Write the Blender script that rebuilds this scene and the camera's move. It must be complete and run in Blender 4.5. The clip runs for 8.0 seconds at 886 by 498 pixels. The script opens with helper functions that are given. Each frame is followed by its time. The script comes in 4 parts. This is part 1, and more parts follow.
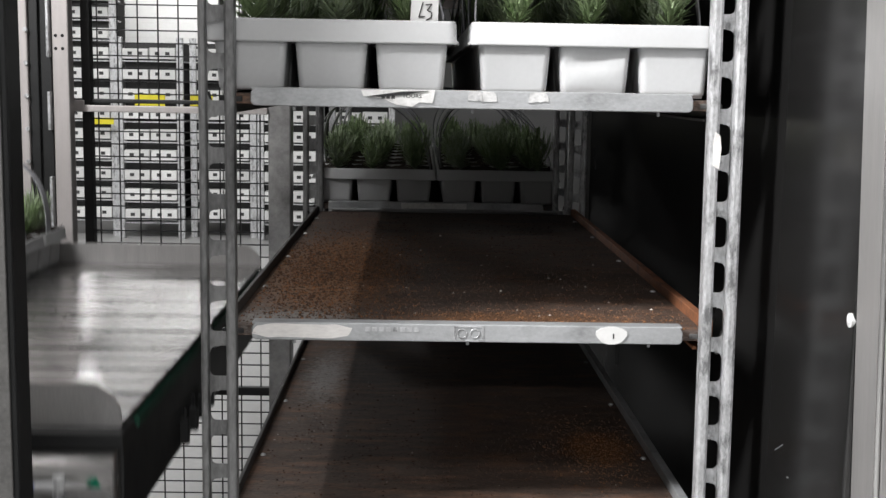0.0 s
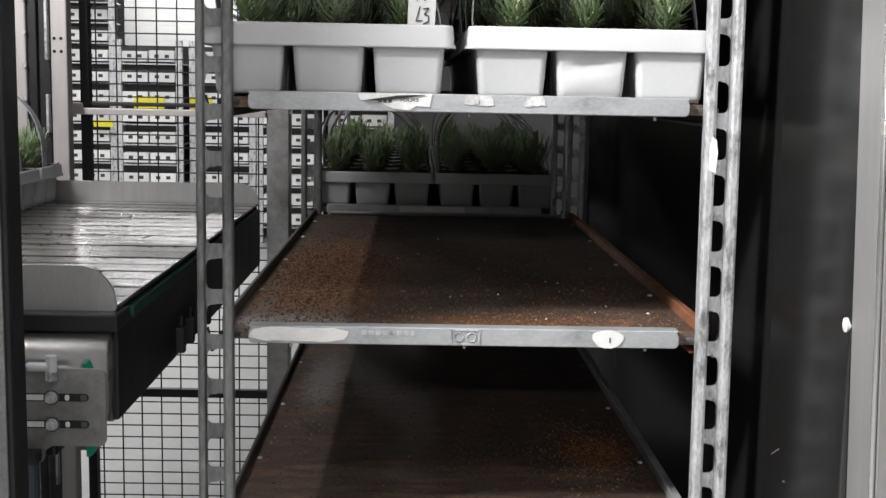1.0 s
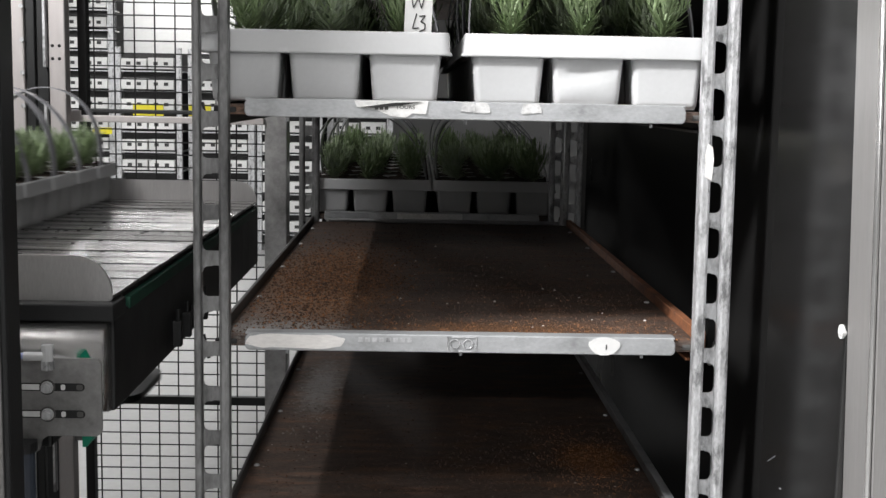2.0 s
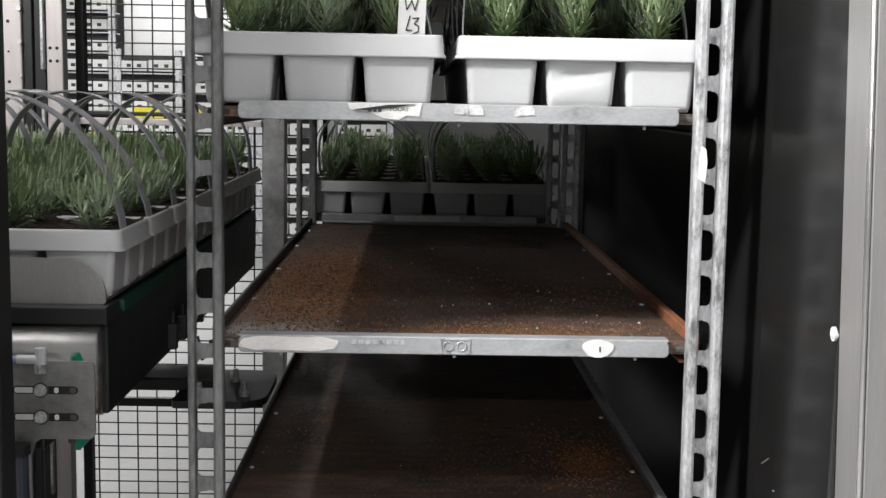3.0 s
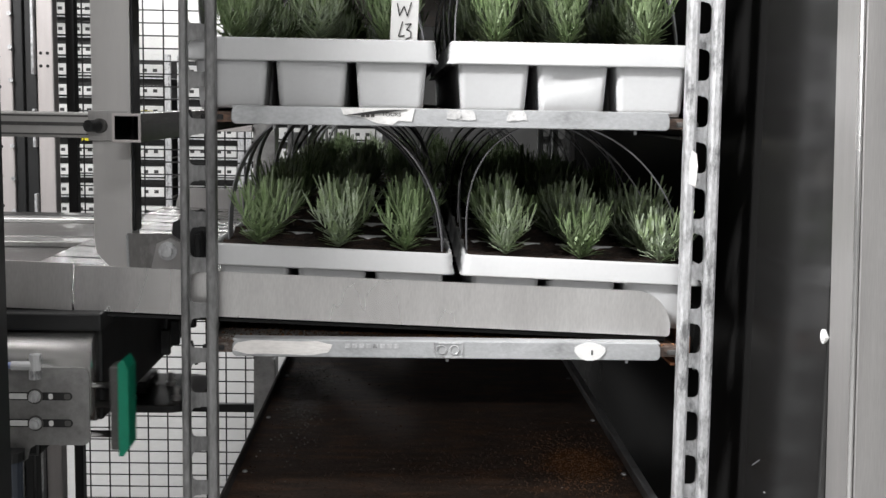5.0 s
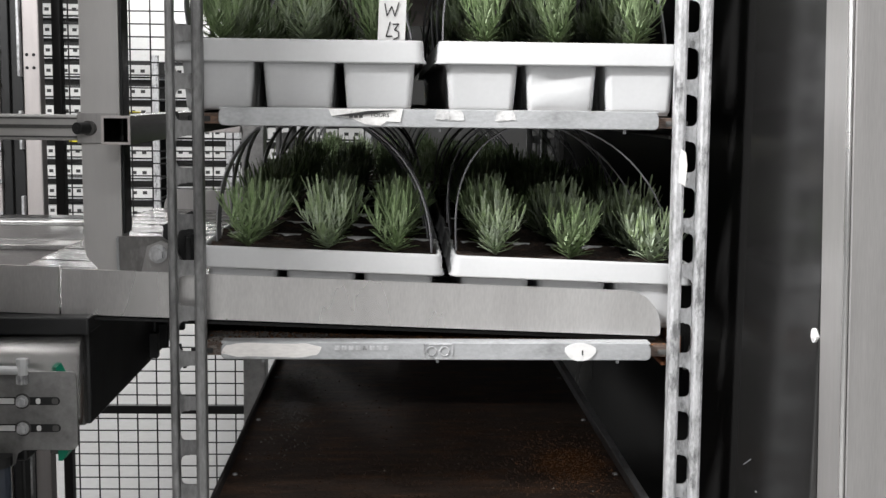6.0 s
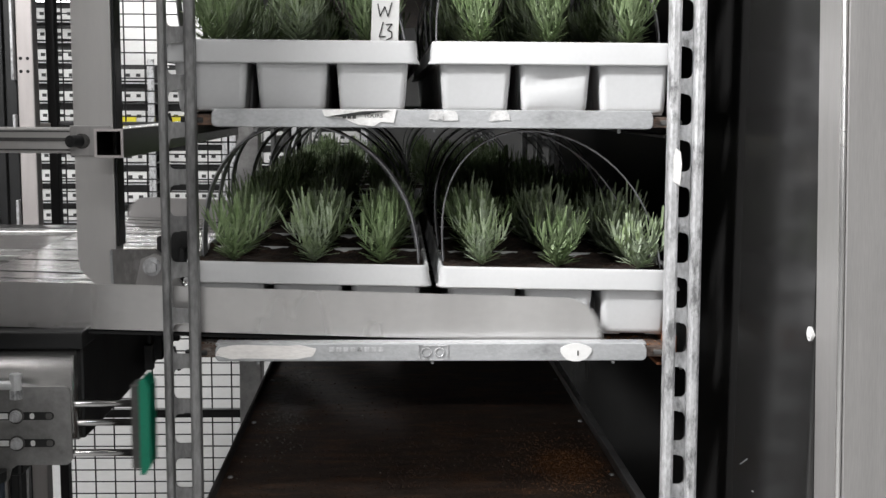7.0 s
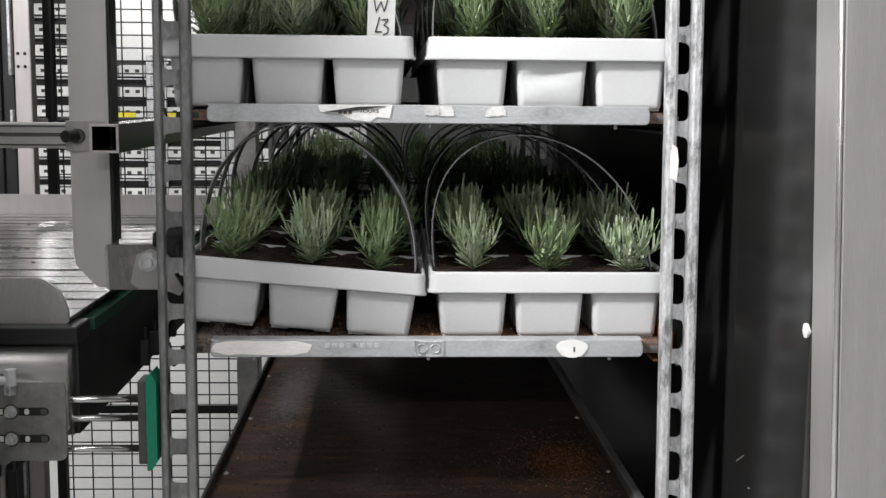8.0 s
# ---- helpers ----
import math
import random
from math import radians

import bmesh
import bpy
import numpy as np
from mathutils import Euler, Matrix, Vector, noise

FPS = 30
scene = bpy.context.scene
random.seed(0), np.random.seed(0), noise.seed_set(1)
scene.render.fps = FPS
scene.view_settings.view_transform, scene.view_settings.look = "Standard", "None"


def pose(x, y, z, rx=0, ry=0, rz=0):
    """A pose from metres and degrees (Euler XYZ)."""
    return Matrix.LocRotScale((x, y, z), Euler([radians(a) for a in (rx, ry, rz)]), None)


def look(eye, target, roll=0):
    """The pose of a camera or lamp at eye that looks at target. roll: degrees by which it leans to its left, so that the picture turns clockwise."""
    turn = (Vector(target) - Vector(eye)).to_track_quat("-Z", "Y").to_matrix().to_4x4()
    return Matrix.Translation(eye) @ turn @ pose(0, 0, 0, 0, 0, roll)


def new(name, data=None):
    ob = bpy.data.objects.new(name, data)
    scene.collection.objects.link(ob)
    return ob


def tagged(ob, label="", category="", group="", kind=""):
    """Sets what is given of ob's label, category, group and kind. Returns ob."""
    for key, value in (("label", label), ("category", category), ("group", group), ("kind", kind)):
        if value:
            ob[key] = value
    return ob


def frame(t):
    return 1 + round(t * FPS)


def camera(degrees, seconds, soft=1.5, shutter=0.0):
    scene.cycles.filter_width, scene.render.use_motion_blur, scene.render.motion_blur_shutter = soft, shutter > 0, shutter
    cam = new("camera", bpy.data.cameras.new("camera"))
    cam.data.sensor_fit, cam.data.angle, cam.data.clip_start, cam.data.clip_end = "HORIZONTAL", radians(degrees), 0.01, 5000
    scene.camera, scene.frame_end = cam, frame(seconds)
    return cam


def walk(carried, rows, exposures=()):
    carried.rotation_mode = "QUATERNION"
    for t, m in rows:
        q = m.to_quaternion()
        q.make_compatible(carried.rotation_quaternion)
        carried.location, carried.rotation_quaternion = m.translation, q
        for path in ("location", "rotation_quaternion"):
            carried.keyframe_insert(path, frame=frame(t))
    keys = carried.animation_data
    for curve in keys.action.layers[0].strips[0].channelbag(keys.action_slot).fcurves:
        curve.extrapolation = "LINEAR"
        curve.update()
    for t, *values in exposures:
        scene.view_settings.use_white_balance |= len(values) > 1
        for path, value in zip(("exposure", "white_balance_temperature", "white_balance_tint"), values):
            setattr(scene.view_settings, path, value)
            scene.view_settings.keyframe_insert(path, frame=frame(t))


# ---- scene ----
cam = camera(41.1, 8.0, soft=1.45, shutter=0.5)
PATH = [
    (0, (0.197, -1.332, 1.484), (0.221, 0.649, 1.207), 1.0),
    (0.5, (0.199, -1.332, 1.485), (0.222, 0.649, 1.208), 1.0),
    (1, (0.2, -1.333, 1.485), (0.225, 0.649, 1.213), 1.1),
    (1.5, (0.2, -1.334, 1.485), (0.227, 0.649, 1.22), 1.1),
    (3, (0.212, -1.334, 1.485), (0.236, 0.649, 1.229), 1.1),
    (3.5, (0.203, -1.336, 1.486), (0.234, 0.647, 1.23), 1.2),
    (4, (0.205, -1.34, 1.487), (0.237, 0.643, 1.234), 1.4),
    (4.5, (0.207, -1.344, 1.486), (0.241, 0.64, 1.237), 1.2),
    (6, (0.208, -1.336, 1.488), (0.268, 0.648, 1.237), 0.7),
    (6.5, (0.21, -1.336, 1.486), (0.273, 0.648, 1.24), 0.5),
    (7, (0.211, -1.332, 1.485), (0.276, 0.651, 1.239), 0.4),
    (7.5, (0.214, -1.332, 1.484), (0.276, 0.652, 1.235), 0.3),
    (8, (0.215, -1.329, 1.484), (0.281, 0.654, 1.232), 0.5),
]
walk(cam, [(t, look(eye, target, roll)) for t, eye, target, roll in PATH],
     exposures=[(0, 0.44), (1.0, 0.48), (3.0, 0.52), (4.7, 0.56), (6.5, 0.5), (8.0, 0.4)])

# ---------- world and light ----------
world = bpy.data.worlds.new("hall_world")
scene.world = world
world.use_nodes = True
world.node_tree.nodes["Background"].inputs[0].default_value = (0.85, 0.92, 1.0, 1)
world.node_tree.nodes["Background"].inputs[1].default_value = 0.05


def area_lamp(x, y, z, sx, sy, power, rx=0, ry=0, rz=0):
    d = bpy.data.lights.new("added_lamp_light", "AREA")
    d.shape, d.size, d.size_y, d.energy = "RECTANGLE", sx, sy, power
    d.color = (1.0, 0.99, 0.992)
    o = new("added_lamp_light", d)
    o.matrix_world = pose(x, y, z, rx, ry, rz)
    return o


# (x, y, z, size x, size y, watts, tilt x, tilt y) of unseen ceiling luminaires added to light the scene
ADDED_LAMPS = [(-1.24, -1.1, 3.0, 0.7, 0.3, 92, 24, -30), (0.5, -5.4, 3.05, 1.5, 0.3, 120, 0, 0), (0.75, -2.0, 3.05, 1.0, 0.3, 9, 0, 0), (-1.03, 0.1, 3.05, 0.07, 0.9, 11, 0, 0),
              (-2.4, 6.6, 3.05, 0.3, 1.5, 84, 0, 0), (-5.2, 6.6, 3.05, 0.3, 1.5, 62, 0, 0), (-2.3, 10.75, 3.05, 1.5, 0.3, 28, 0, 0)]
for lx, ly, lz, lsx, lsy, lw, tilt_x, tilt_y in ADDED_LAMPS:
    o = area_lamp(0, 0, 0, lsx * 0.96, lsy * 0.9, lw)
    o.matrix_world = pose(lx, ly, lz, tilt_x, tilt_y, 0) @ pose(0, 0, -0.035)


# ---------- materials ----------
def mat(name, color, rough=0.5, metal=0.0, var=0.12, scale=18.0, fine=160.0, bump=0.0, color2=None, cover=0.5,
        sharp=0.12, stretch=(1, 1, 1), rand=0.0, rvar=0.1, emit=0.0):
    """Principled surface with two scales of noise, an optional second colour in patches, and relief."""
    m = bpy.data.materials.new(name)
    m.use_nodes = True
    nt = m.node_tree
    L, N = nt.links, nt.nodes
    b = N["Principled BSDF"]
    b.inputs["Metallic"].default_value = metal
    tc = N.new("ShaderNodeTexCoord")
    mp = N.new("ShaderNodeMapping")
    mp.inputs["Scale"].default_value = stretch
    L.new(tc.outputs["Object"], mp.inputs["Vector"])
    n1 = N.new("ShaderNodeTexNoise")
    n1.inputs["Scale"].default_value, n1.inputs["Detail"].default_value = scale, 5
    n2 = N.new("ShaderNodeTexNoise")
    n2.inputs["Scale"].default_value, n2.inputs["Detail"].default_value = fine, 3
    for n in (n1, n2):
        L.new(mp.outputs[0], n.inputs["Vector"])
    add = N.new("ShaderNodeMath")
    add.operation = "ADD"
    L.new(n1.outputs["Fac"], add.inputs[0])
    L.new(n2.outputs["Fac"], add.inputs[1])
    rng = N.new("ShaderNodeMapRange")
    rng.inputs["From Min"].default_value, rng.inputs["From Max"].default_value = 0.6, 1.4
    rng.inputs["To Min"].default_value, rng.inputs["To Max"].default_value = 1 - var, 1 + var
    L.new(add.outputs[0], rng.inputs["Value"])
    val = rng.outputs[0]
    if rand:
        oi = N.new("ShaderNodeObjectInfo")
        rr = N.new("ShaderNodeMapRange")
        rr.inputs["To Min"].default_value, rr.inputs["To Max"].default_value = 1 - rand, 1 + rand
        L.new(oi.outputs["Random"], rr.inputs["Value"])
        mu = N.new("ShaderNodeMath")
        mu.operation = "MULTIPLY"
        L.new(val, mu.inputs[0])
        L.new(rr.outputs[0], mu.inputs[1])
        val = mu.outputs[0]
    vm = N.new("ShaderNodeVectorMath")
    vm.operation = "SCALE"
    L.new(val, vm.inputs["Scale"])
    if color2:
        n3 = N.new("ShaderNodeTexNoise")
        n3.inputs["Scale"].default_value, n3.inputs["Detail"].default_value = scale * 0.6, 8
        n3.inputs["Roughness"].default_value = 0.7
        L.new(mp.outputs[0], n3.inputs["Vector"])
        r3 = N.new("ShaderNodeMapRange")
        r3.inputs["From Min"].default_value, r3.inputs["From Max"].default_value = cover - sharp, cover + sharp
        L.new(n3.outputs["Fac"], r3.inputs["Value"])
        mx = N.new("ShaderNodeMix")
        mx.data_type = "RGBA"
        mx.inputs["A"].default_value, mx.inputs["B"].default_value = (*color, 1), (*color2, 1)
        L.new(r3.outputs[0], mx.inputs["Factor"])
        L.new(mx.outputs["Result"], vm.inputs[0])
    else:
        vm.inputs[0].default_value = color
    L.new(vm.outputs[0], b.inputs["Base Color"])
    rg = N.new("ShaderNodeMapRange")
    rg.inputs["To Min"].default_value, rg.inputs["To Max"].default_value = max(rough - rvar, 0.02), min(rough + rvar, 1)
    L.new(n1.outputs["Fac"], rg.inputs["Value"])
    L.new(rg.outputs[0], b.inputs["Roughness"])
    if bump:
        bp = N.new("ShaderNodeBump")
        bp.inputs["Strength"].default_value, bp.inputs["Distance"].default_value = bump, 0.002
        L.new(add.outputs[0], bp.inputs["Height"])
        L.new(bp.outputs[0], b.inputs["Normal"])
    if emit:
        b.inputs["Emission Color"].default_value = (*color, 1)
        b.inputs["Emission Strength"].default_value = emit
    return m


M_GALV = mat("galvanised_steel", (0.58, 0.585, 0.595), 0.48, 0.45, 0.35, 70, 260, 0.45, (0.2, 0.202, 0.205), 0.58, 0.06, stretch=(1, 1, 0.45))
# Darker copy of galvanised_steel; shade on the left posts sits in its colour.
M_GALV_SHADED = mat("shaded_galvanised_steel", (0.27, 0.27, 0.27), 0.5, 0.4, 0.35, 30, 220, 0.25, (0.13, 0.13, 0.13), 0.55, 0.1, stretch=(1, 1, 0.35))
M_LIP = mat("galvanised_sheet", (0.45, 0.46, 0.47), 0.46, 0.45, 0.16, 30, 300, 0.12, (0.3, 0.305, 0.31), 0.6, 0.09, stretch=(0.6, 1, 1))
M_STEEL = mat("brushed_stainless", (0.5, 0.495, 0.49), 0.17, 1.0, 0.03, 3, 60, 0.012, stretch=(1, 20, 20), rvar=0.05)
M_STEEL_V = mat("brushed_stainless_upright", (0.56, 0.55, 0.54), 0.36, 0.45, 0.04, 4, 60, 0.015, stretch=(20, 20, 1), rvar=0.05)
# Upright colour bands stand in for soft reflections, mixed with smudges.
M_SMUDGE_SHEEN = mat("smudge_and_reflection_stainless", (0.8, 0.79, 0.78), 0.29, 0.85, 0.1, 7, 500, 0.0, (0.52, 0.505, 0.5), 0.55, 0.2, stretch=(1, 1, 0.25), rvar=0.1)
M_PORTAL = mat("portal_stainless", (0.4, 0.39, 0.384), 0.36, 0.5, 0.12, 4, 60, 0.015, stretch=(20, 20, 1), rvar=0.06)
M_BEAD = mat("edge_highlight_steel", (0.8, 0.79, 0.78), 0.25, 0.9, 0.05, 10, 80, 0.0)
M_HOUSING = mat("polished_housing", (0.8, 0.79, 0.78), 0.24, 0.92, 0.1, 5, 80, 0.015, (0.33, 0.325, 0.32), 0.6, 0.15, stretch=(1, 6, 6), rvar=0.08)
M_BRACKET = mat("dull_stainless_plate", (0.46, 0.455, 0.45), 0.38, 0.6, 0.12, 12, 150, 0.0, (0.17, 0.167, 0.164), 0.55, 0.15, rvar=0.1)
M_SCUFFED = mat("scuffed_dark_steel", (0.2, 0.195, 0.19), 0.45, 0.6, 0.25, 25, 180, 0.0, (0.36, 0.355, 0.35), 0.62, 0.06, stretch=(1, 1, 0.4))
M_SLAT = mat("worn_stainless_sheet", (0.47, 0.465, 0.46), 0.25, 0.95, 0.12, 9, 160, 0.0, (0.24, 0.23, 0.22), 0.6, 0.12, stretch=(0.4, 2.5, 1), rvar=0.1)
M_DARKSTEEL = mat("dark_painted_steel", (0.016, 0.0165, 0.017), 0.45, 0.2, 0.2, 12, 150, 0.06)


def lacquer(name, color, gloss, rough):
    """Dull black lacquer: a dark matt coat with a constant weak gloss and faint scuffs."""
    m = bpy.data.materials.new(name)
    m.use_nodes = True
    nt = m.node_tree
    nt.nodes.remove(nt.nodes["Principled BSDF"])
    out = nt.nodes["Material Output"]
    d, g, mx = (nt.nodes.new(k) for k in ("ShaderNodeBsdfDiffuse", "ShaderNodeBsdfGlossy", "ShaderNodeMixShader"))
    tc, nz, rg = (nt.nodes.new(k) for k in ("ShaderNodeTexCoord", "ShaderNodeTexNoise", "ShaderNodeMapRange"))
    nz.inputs["Scale"].default_value, nz.inputs["Detail"].default_value = 4.0, 6
    nt.links.new(tc.outputs["Object"], nz.inputs["Vector"])
    rg.inputs["To Min"].default_value, rg.inputs["To Max"].default_value = rough * 0.6, rough * 1.5
    nt.links.new(nz.outputs["Fac"], rg.inputs["Value"])
    nt.links.new(rg.outputs[0], g.inputs["Roughness"])
    d.inputs["Color"].default_value = (*color, 1)
    g.inputs["Color"].default_value = (0.8, 0.8, 0.8, 1)
    mx.inputs[0].default_value = gloss
    nt.links.new(d.outputs[0], mx.inputs[1])
    nt.links.new(g.outputs[0], mx.inputs[2])
    nt.links.new(mx.outputs[0], out.inputs["Surface"])
    return m


M_BLACK = lacquer("black_panel", (0.011, 0.0108, 0.0107), 0.06, 0.3)
M_BLACK_GLOSS = lacquer("glossy_black_panel", (0.011, 0.0108, 0.0106), 0.17, 0.2)
M_BOARD = mat("soiled_plywood", (0.083, 0.06, 0.049), 0.55, 0.0, 0.85, 60, 520, 0.9, (0.135, 0.078, 0.052), 0.56, 0.06, stretch=(0.3, 1, 1))
M_BOARD.node_tree.nodes["Principled BSDF"].inputs["Specular IOR Level"].default_value = 0.3


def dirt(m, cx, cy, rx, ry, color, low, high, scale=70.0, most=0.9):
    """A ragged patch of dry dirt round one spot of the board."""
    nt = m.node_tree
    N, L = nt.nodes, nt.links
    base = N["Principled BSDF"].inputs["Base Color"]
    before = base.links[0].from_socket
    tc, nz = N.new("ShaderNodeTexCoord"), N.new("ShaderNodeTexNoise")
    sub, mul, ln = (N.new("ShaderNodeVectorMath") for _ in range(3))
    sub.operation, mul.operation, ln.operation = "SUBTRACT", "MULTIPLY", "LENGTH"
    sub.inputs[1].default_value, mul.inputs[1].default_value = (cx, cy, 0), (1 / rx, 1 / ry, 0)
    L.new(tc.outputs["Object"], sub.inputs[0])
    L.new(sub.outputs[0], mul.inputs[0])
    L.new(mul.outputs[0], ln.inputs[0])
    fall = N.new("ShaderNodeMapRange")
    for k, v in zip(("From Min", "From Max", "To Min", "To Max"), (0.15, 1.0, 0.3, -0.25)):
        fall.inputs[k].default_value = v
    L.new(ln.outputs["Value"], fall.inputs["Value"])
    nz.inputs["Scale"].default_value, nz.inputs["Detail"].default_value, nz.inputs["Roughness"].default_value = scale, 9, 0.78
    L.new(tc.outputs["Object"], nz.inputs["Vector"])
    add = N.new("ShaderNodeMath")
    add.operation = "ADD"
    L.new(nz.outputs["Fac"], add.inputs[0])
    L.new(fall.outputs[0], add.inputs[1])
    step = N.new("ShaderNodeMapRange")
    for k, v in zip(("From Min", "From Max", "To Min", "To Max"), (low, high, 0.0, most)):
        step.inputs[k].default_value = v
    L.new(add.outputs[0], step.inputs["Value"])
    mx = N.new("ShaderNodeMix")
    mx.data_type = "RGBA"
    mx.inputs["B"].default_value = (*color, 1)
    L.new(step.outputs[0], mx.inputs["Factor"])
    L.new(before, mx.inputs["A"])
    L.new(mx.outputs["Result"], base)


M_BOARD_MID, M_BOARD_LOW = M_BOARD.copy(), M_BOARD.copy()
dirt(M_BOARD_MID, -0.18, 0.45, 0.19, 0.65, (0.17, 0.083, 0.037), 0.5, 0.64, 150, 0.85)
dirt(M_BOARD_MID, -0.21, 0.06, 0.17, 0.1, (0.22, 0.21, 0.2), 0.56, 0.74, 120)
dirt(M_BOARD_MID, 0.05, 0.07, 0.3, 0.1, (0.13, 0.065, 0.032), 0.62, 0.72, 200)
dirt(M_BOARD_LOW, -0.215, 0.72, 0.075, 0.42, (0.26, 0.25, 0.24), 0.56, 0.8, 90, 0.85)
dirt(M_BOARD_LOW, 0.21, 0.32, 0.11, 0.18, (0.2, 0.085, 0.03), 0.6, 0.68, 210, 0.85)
M_CRUMB = mat("rusty_brown_crumbs", (0.075, 0.035, 0.017), 0.9, 0.0, 0.7, 140, 500, 0.3, (0.03, 0.018, 0.012), 0.5, 0.1)
M_CHIP = mat("pale_chips", (0.45, 0.42, 0.39), 0.8, 0.0, 0.3, 90, 300)
M_RUSTCRUMB = mat("rust_orange_crumbs", (0.23, 0.105, 0.043), 0.9, 0.0, 0.7, 140, 500, 0.3, (0.045, 0.022, 0.012), 0.5, 0.1)
M_DUST = mat("pale_dust", (0.19, 0.18, 0.17), 0.9, 0.0, 0.5, 90, 300, 0.3)
M_RUST = mat("rusty_rail", (0.27, 0.105, 0.046), 0.75, 0.1, 0.3, 30, 250, 0.3, (0.07, 0.04, 0.03), 0.6, 0.1)
M_RAIL = mat("dark_shelf_rail", (0.09, 0.088, 0.085), 0.6, 0.3, 0.3, 30, 250, 0.2)
M_TRAY = mat("light_grey_plastic", (0.545, 0.55, 0.555), 0.42, 0.0, 0.03, 12, 200, 0.02, rand=0.03)
M_CUP = mat("light_grey_cup", (0.52, 0.525, 0.53), 0.46, 0.0, 0.04, 14, 200, 0.03, rand=0.06)
M_SOIL = mat("peat_soil", (0.02, 0.012, 0.008), 0.95, 0.0, 0.6, 60, 500, 1.0, (0.075, 0.04, 0.024), 0.6, 0.08)
M_LEAF = mat("lavender_leaf", (0.26, 0.335, 0.185), 0.5, 0.0, 0.3, 60, 300, 0.0, (0.145, 0.22, 0.085), 0.5, 0.12, rand=0.2)
M_LEAF_PALE = mat("pale_lavender_leaf", (0.41, 0.475, 0.36), 0.5, 0.0, 0.28, 60, 300, 0.0, (0.22, 0.3, 0.13), 0.5, 0.12, rand=0.15)
M_STRAP = mat("grey_plastic_strap", (0.34, 0.34, 0.36), 0.2, 0.0, 0.08, 20, 200)
M_GREEN = mat("green_plastic", (0.0, 0.21, 0.12), 0.4, 0.0, 0.12, 20, 200, 0.03)
M_BELT = mat("dark_green_belt", (0.005, 0.055, 0.032), 0.5, 0.0, 0.2, 20, 200)
M_WHITE = mat("white_paper", (0.72, 0.72, 0.71), 0.6, 0.0, 0.06, 40, 200)
M_SCRAP = mat("worn_label_paper", (0.6, 0.6, 0.595), 0.7, 0.0, 0.2, 80, 250, 0.1, (0.42, 0.42, 0.42), 0.55, 0.08)
M_PAPER = mat("torn_label_paper", (0.74, 0.735, 0.72), 0.7, 0.0, 0.15, 60, 200, 0.1, (0.42, 0.41, 0.4), 0.6, 0.05)
M_PAINT = mat("cream_paint_smear", (0.84, 0.815, 0.79), 0.6, 0.0, 0.12, 60, 300, 0.3, (0.5, 0.43, 0.41), 0.64, 0.04, stretch=(0.4, 1, 1))
M_INK = mat("ink", (0.02, 0.02, 0.02), 0.7, 0.0, 0.05)
M_FLOOR = mat("sealed_concrete", (0.38, 0.38, 0.375), 0.42, 0.0, 0.1, 1.2, 30, 0.02, (0.36, 0.36, 0.355), 0.6, 0.15)
M_SHUTTER = mat("pale_shutter", (0.64, 0.64, 0.63), 0.6, 0.0, 0.05, 1.5, 40, 0.02)
M_WALL = mat("grey_wall_panel", (0.38, 0.38, 0.375), 0.6, 0.0, 0.05, 1.5, 40, 0.02)
M_CEIL = mat("grey_ceiling", (0.35, 0.35, 0.35), 0.7, 0.0, 0.05, 1.5, 40)
M_MESH = mat("dark_wire", (0.025, 0.025, 0.026), 0.5, 0.3, 0.1)
M_ALU = mat("aluminium_profile", (0.52, 0.485, 0.475), 0.42, 0.25, 0.08, 10, 120, 0.03, stretch=(10, 10, 1))
M_FAR = mat("white_crate_plastic", (0.74, 0.74, 0.73), 0.5, 0.0, 0.1, 8, 60, rand=0.12)
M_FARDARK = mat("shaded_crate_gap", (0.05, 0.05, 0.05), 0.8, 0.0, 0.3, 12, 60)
M_YELLOW = mat("yellow_label", (0.75, 0.66, 0.03), 0.5, 0.0, 0.08)
M_GLOW = mat("lamp_diffuser", (1.0, 1.0, 0.98), 0.5, 0.0, 0.0, emit=6.0)
M_BLUE = mat("blue_air_hose", (0.28, 0.34, 0.6), 0.35, 0.0, 0.1)
M_BOWL = mat("smoky_filter_bowl", (0.05, 0.06, 0.08), 0.1, 0.0, 0.1)
# Near-black: paints the shade in holes and gaps, and colours dark soil crumbs.
M_SHADE_SOIL = mat("recess_shade_and_soil", (0.01, 0.01, 0.01), 0.8, 0.0, 0.1)


# ---------- mesh helpers ----------
def box(bm, x0, x1, y0, y1, z0, z1, bevel=0.0, m=None):
    r = bmesh.ops.create_cube(bm, size=1.0)
    bmesh.ops.scale(bm, vec=(x1 - x0, y1 - y0, z1 - z0), verts=r["verts"])
    bmesh.ops.translate(bm, vec=((x0 + x1) / 2, (y0 + y1) / 2, (z0 + z1) / 2), verts=r["verts"])
    if m is not None:
        bmesh.ops.transform(bm, matrix=m, verts=r["verts"])
    if bevel:
        es = {e for v in r["verts"] for e in v.link_edges}
        bmesh.ops.bevel(bm, geom=list(es), offset=bevel, segments=2, affect="EDGES", profile=0.5)
    return bm


def rod(bm, a, b, r, seg=12, r2=None):
    a, b = Vector(a), Vector(b)
    d = b - a
    q = d.to_track_quat("Z", "Y").to_matrix().to_4x4()
    bmesh.ops.create_cone(bm, cap_ends=True, segments=seg, radius1=r, radius2=r if r2 is None else r2, depth=d.length,
                          matrix=Matrix.Translation((a + b) / 2) @ q)
    return bm


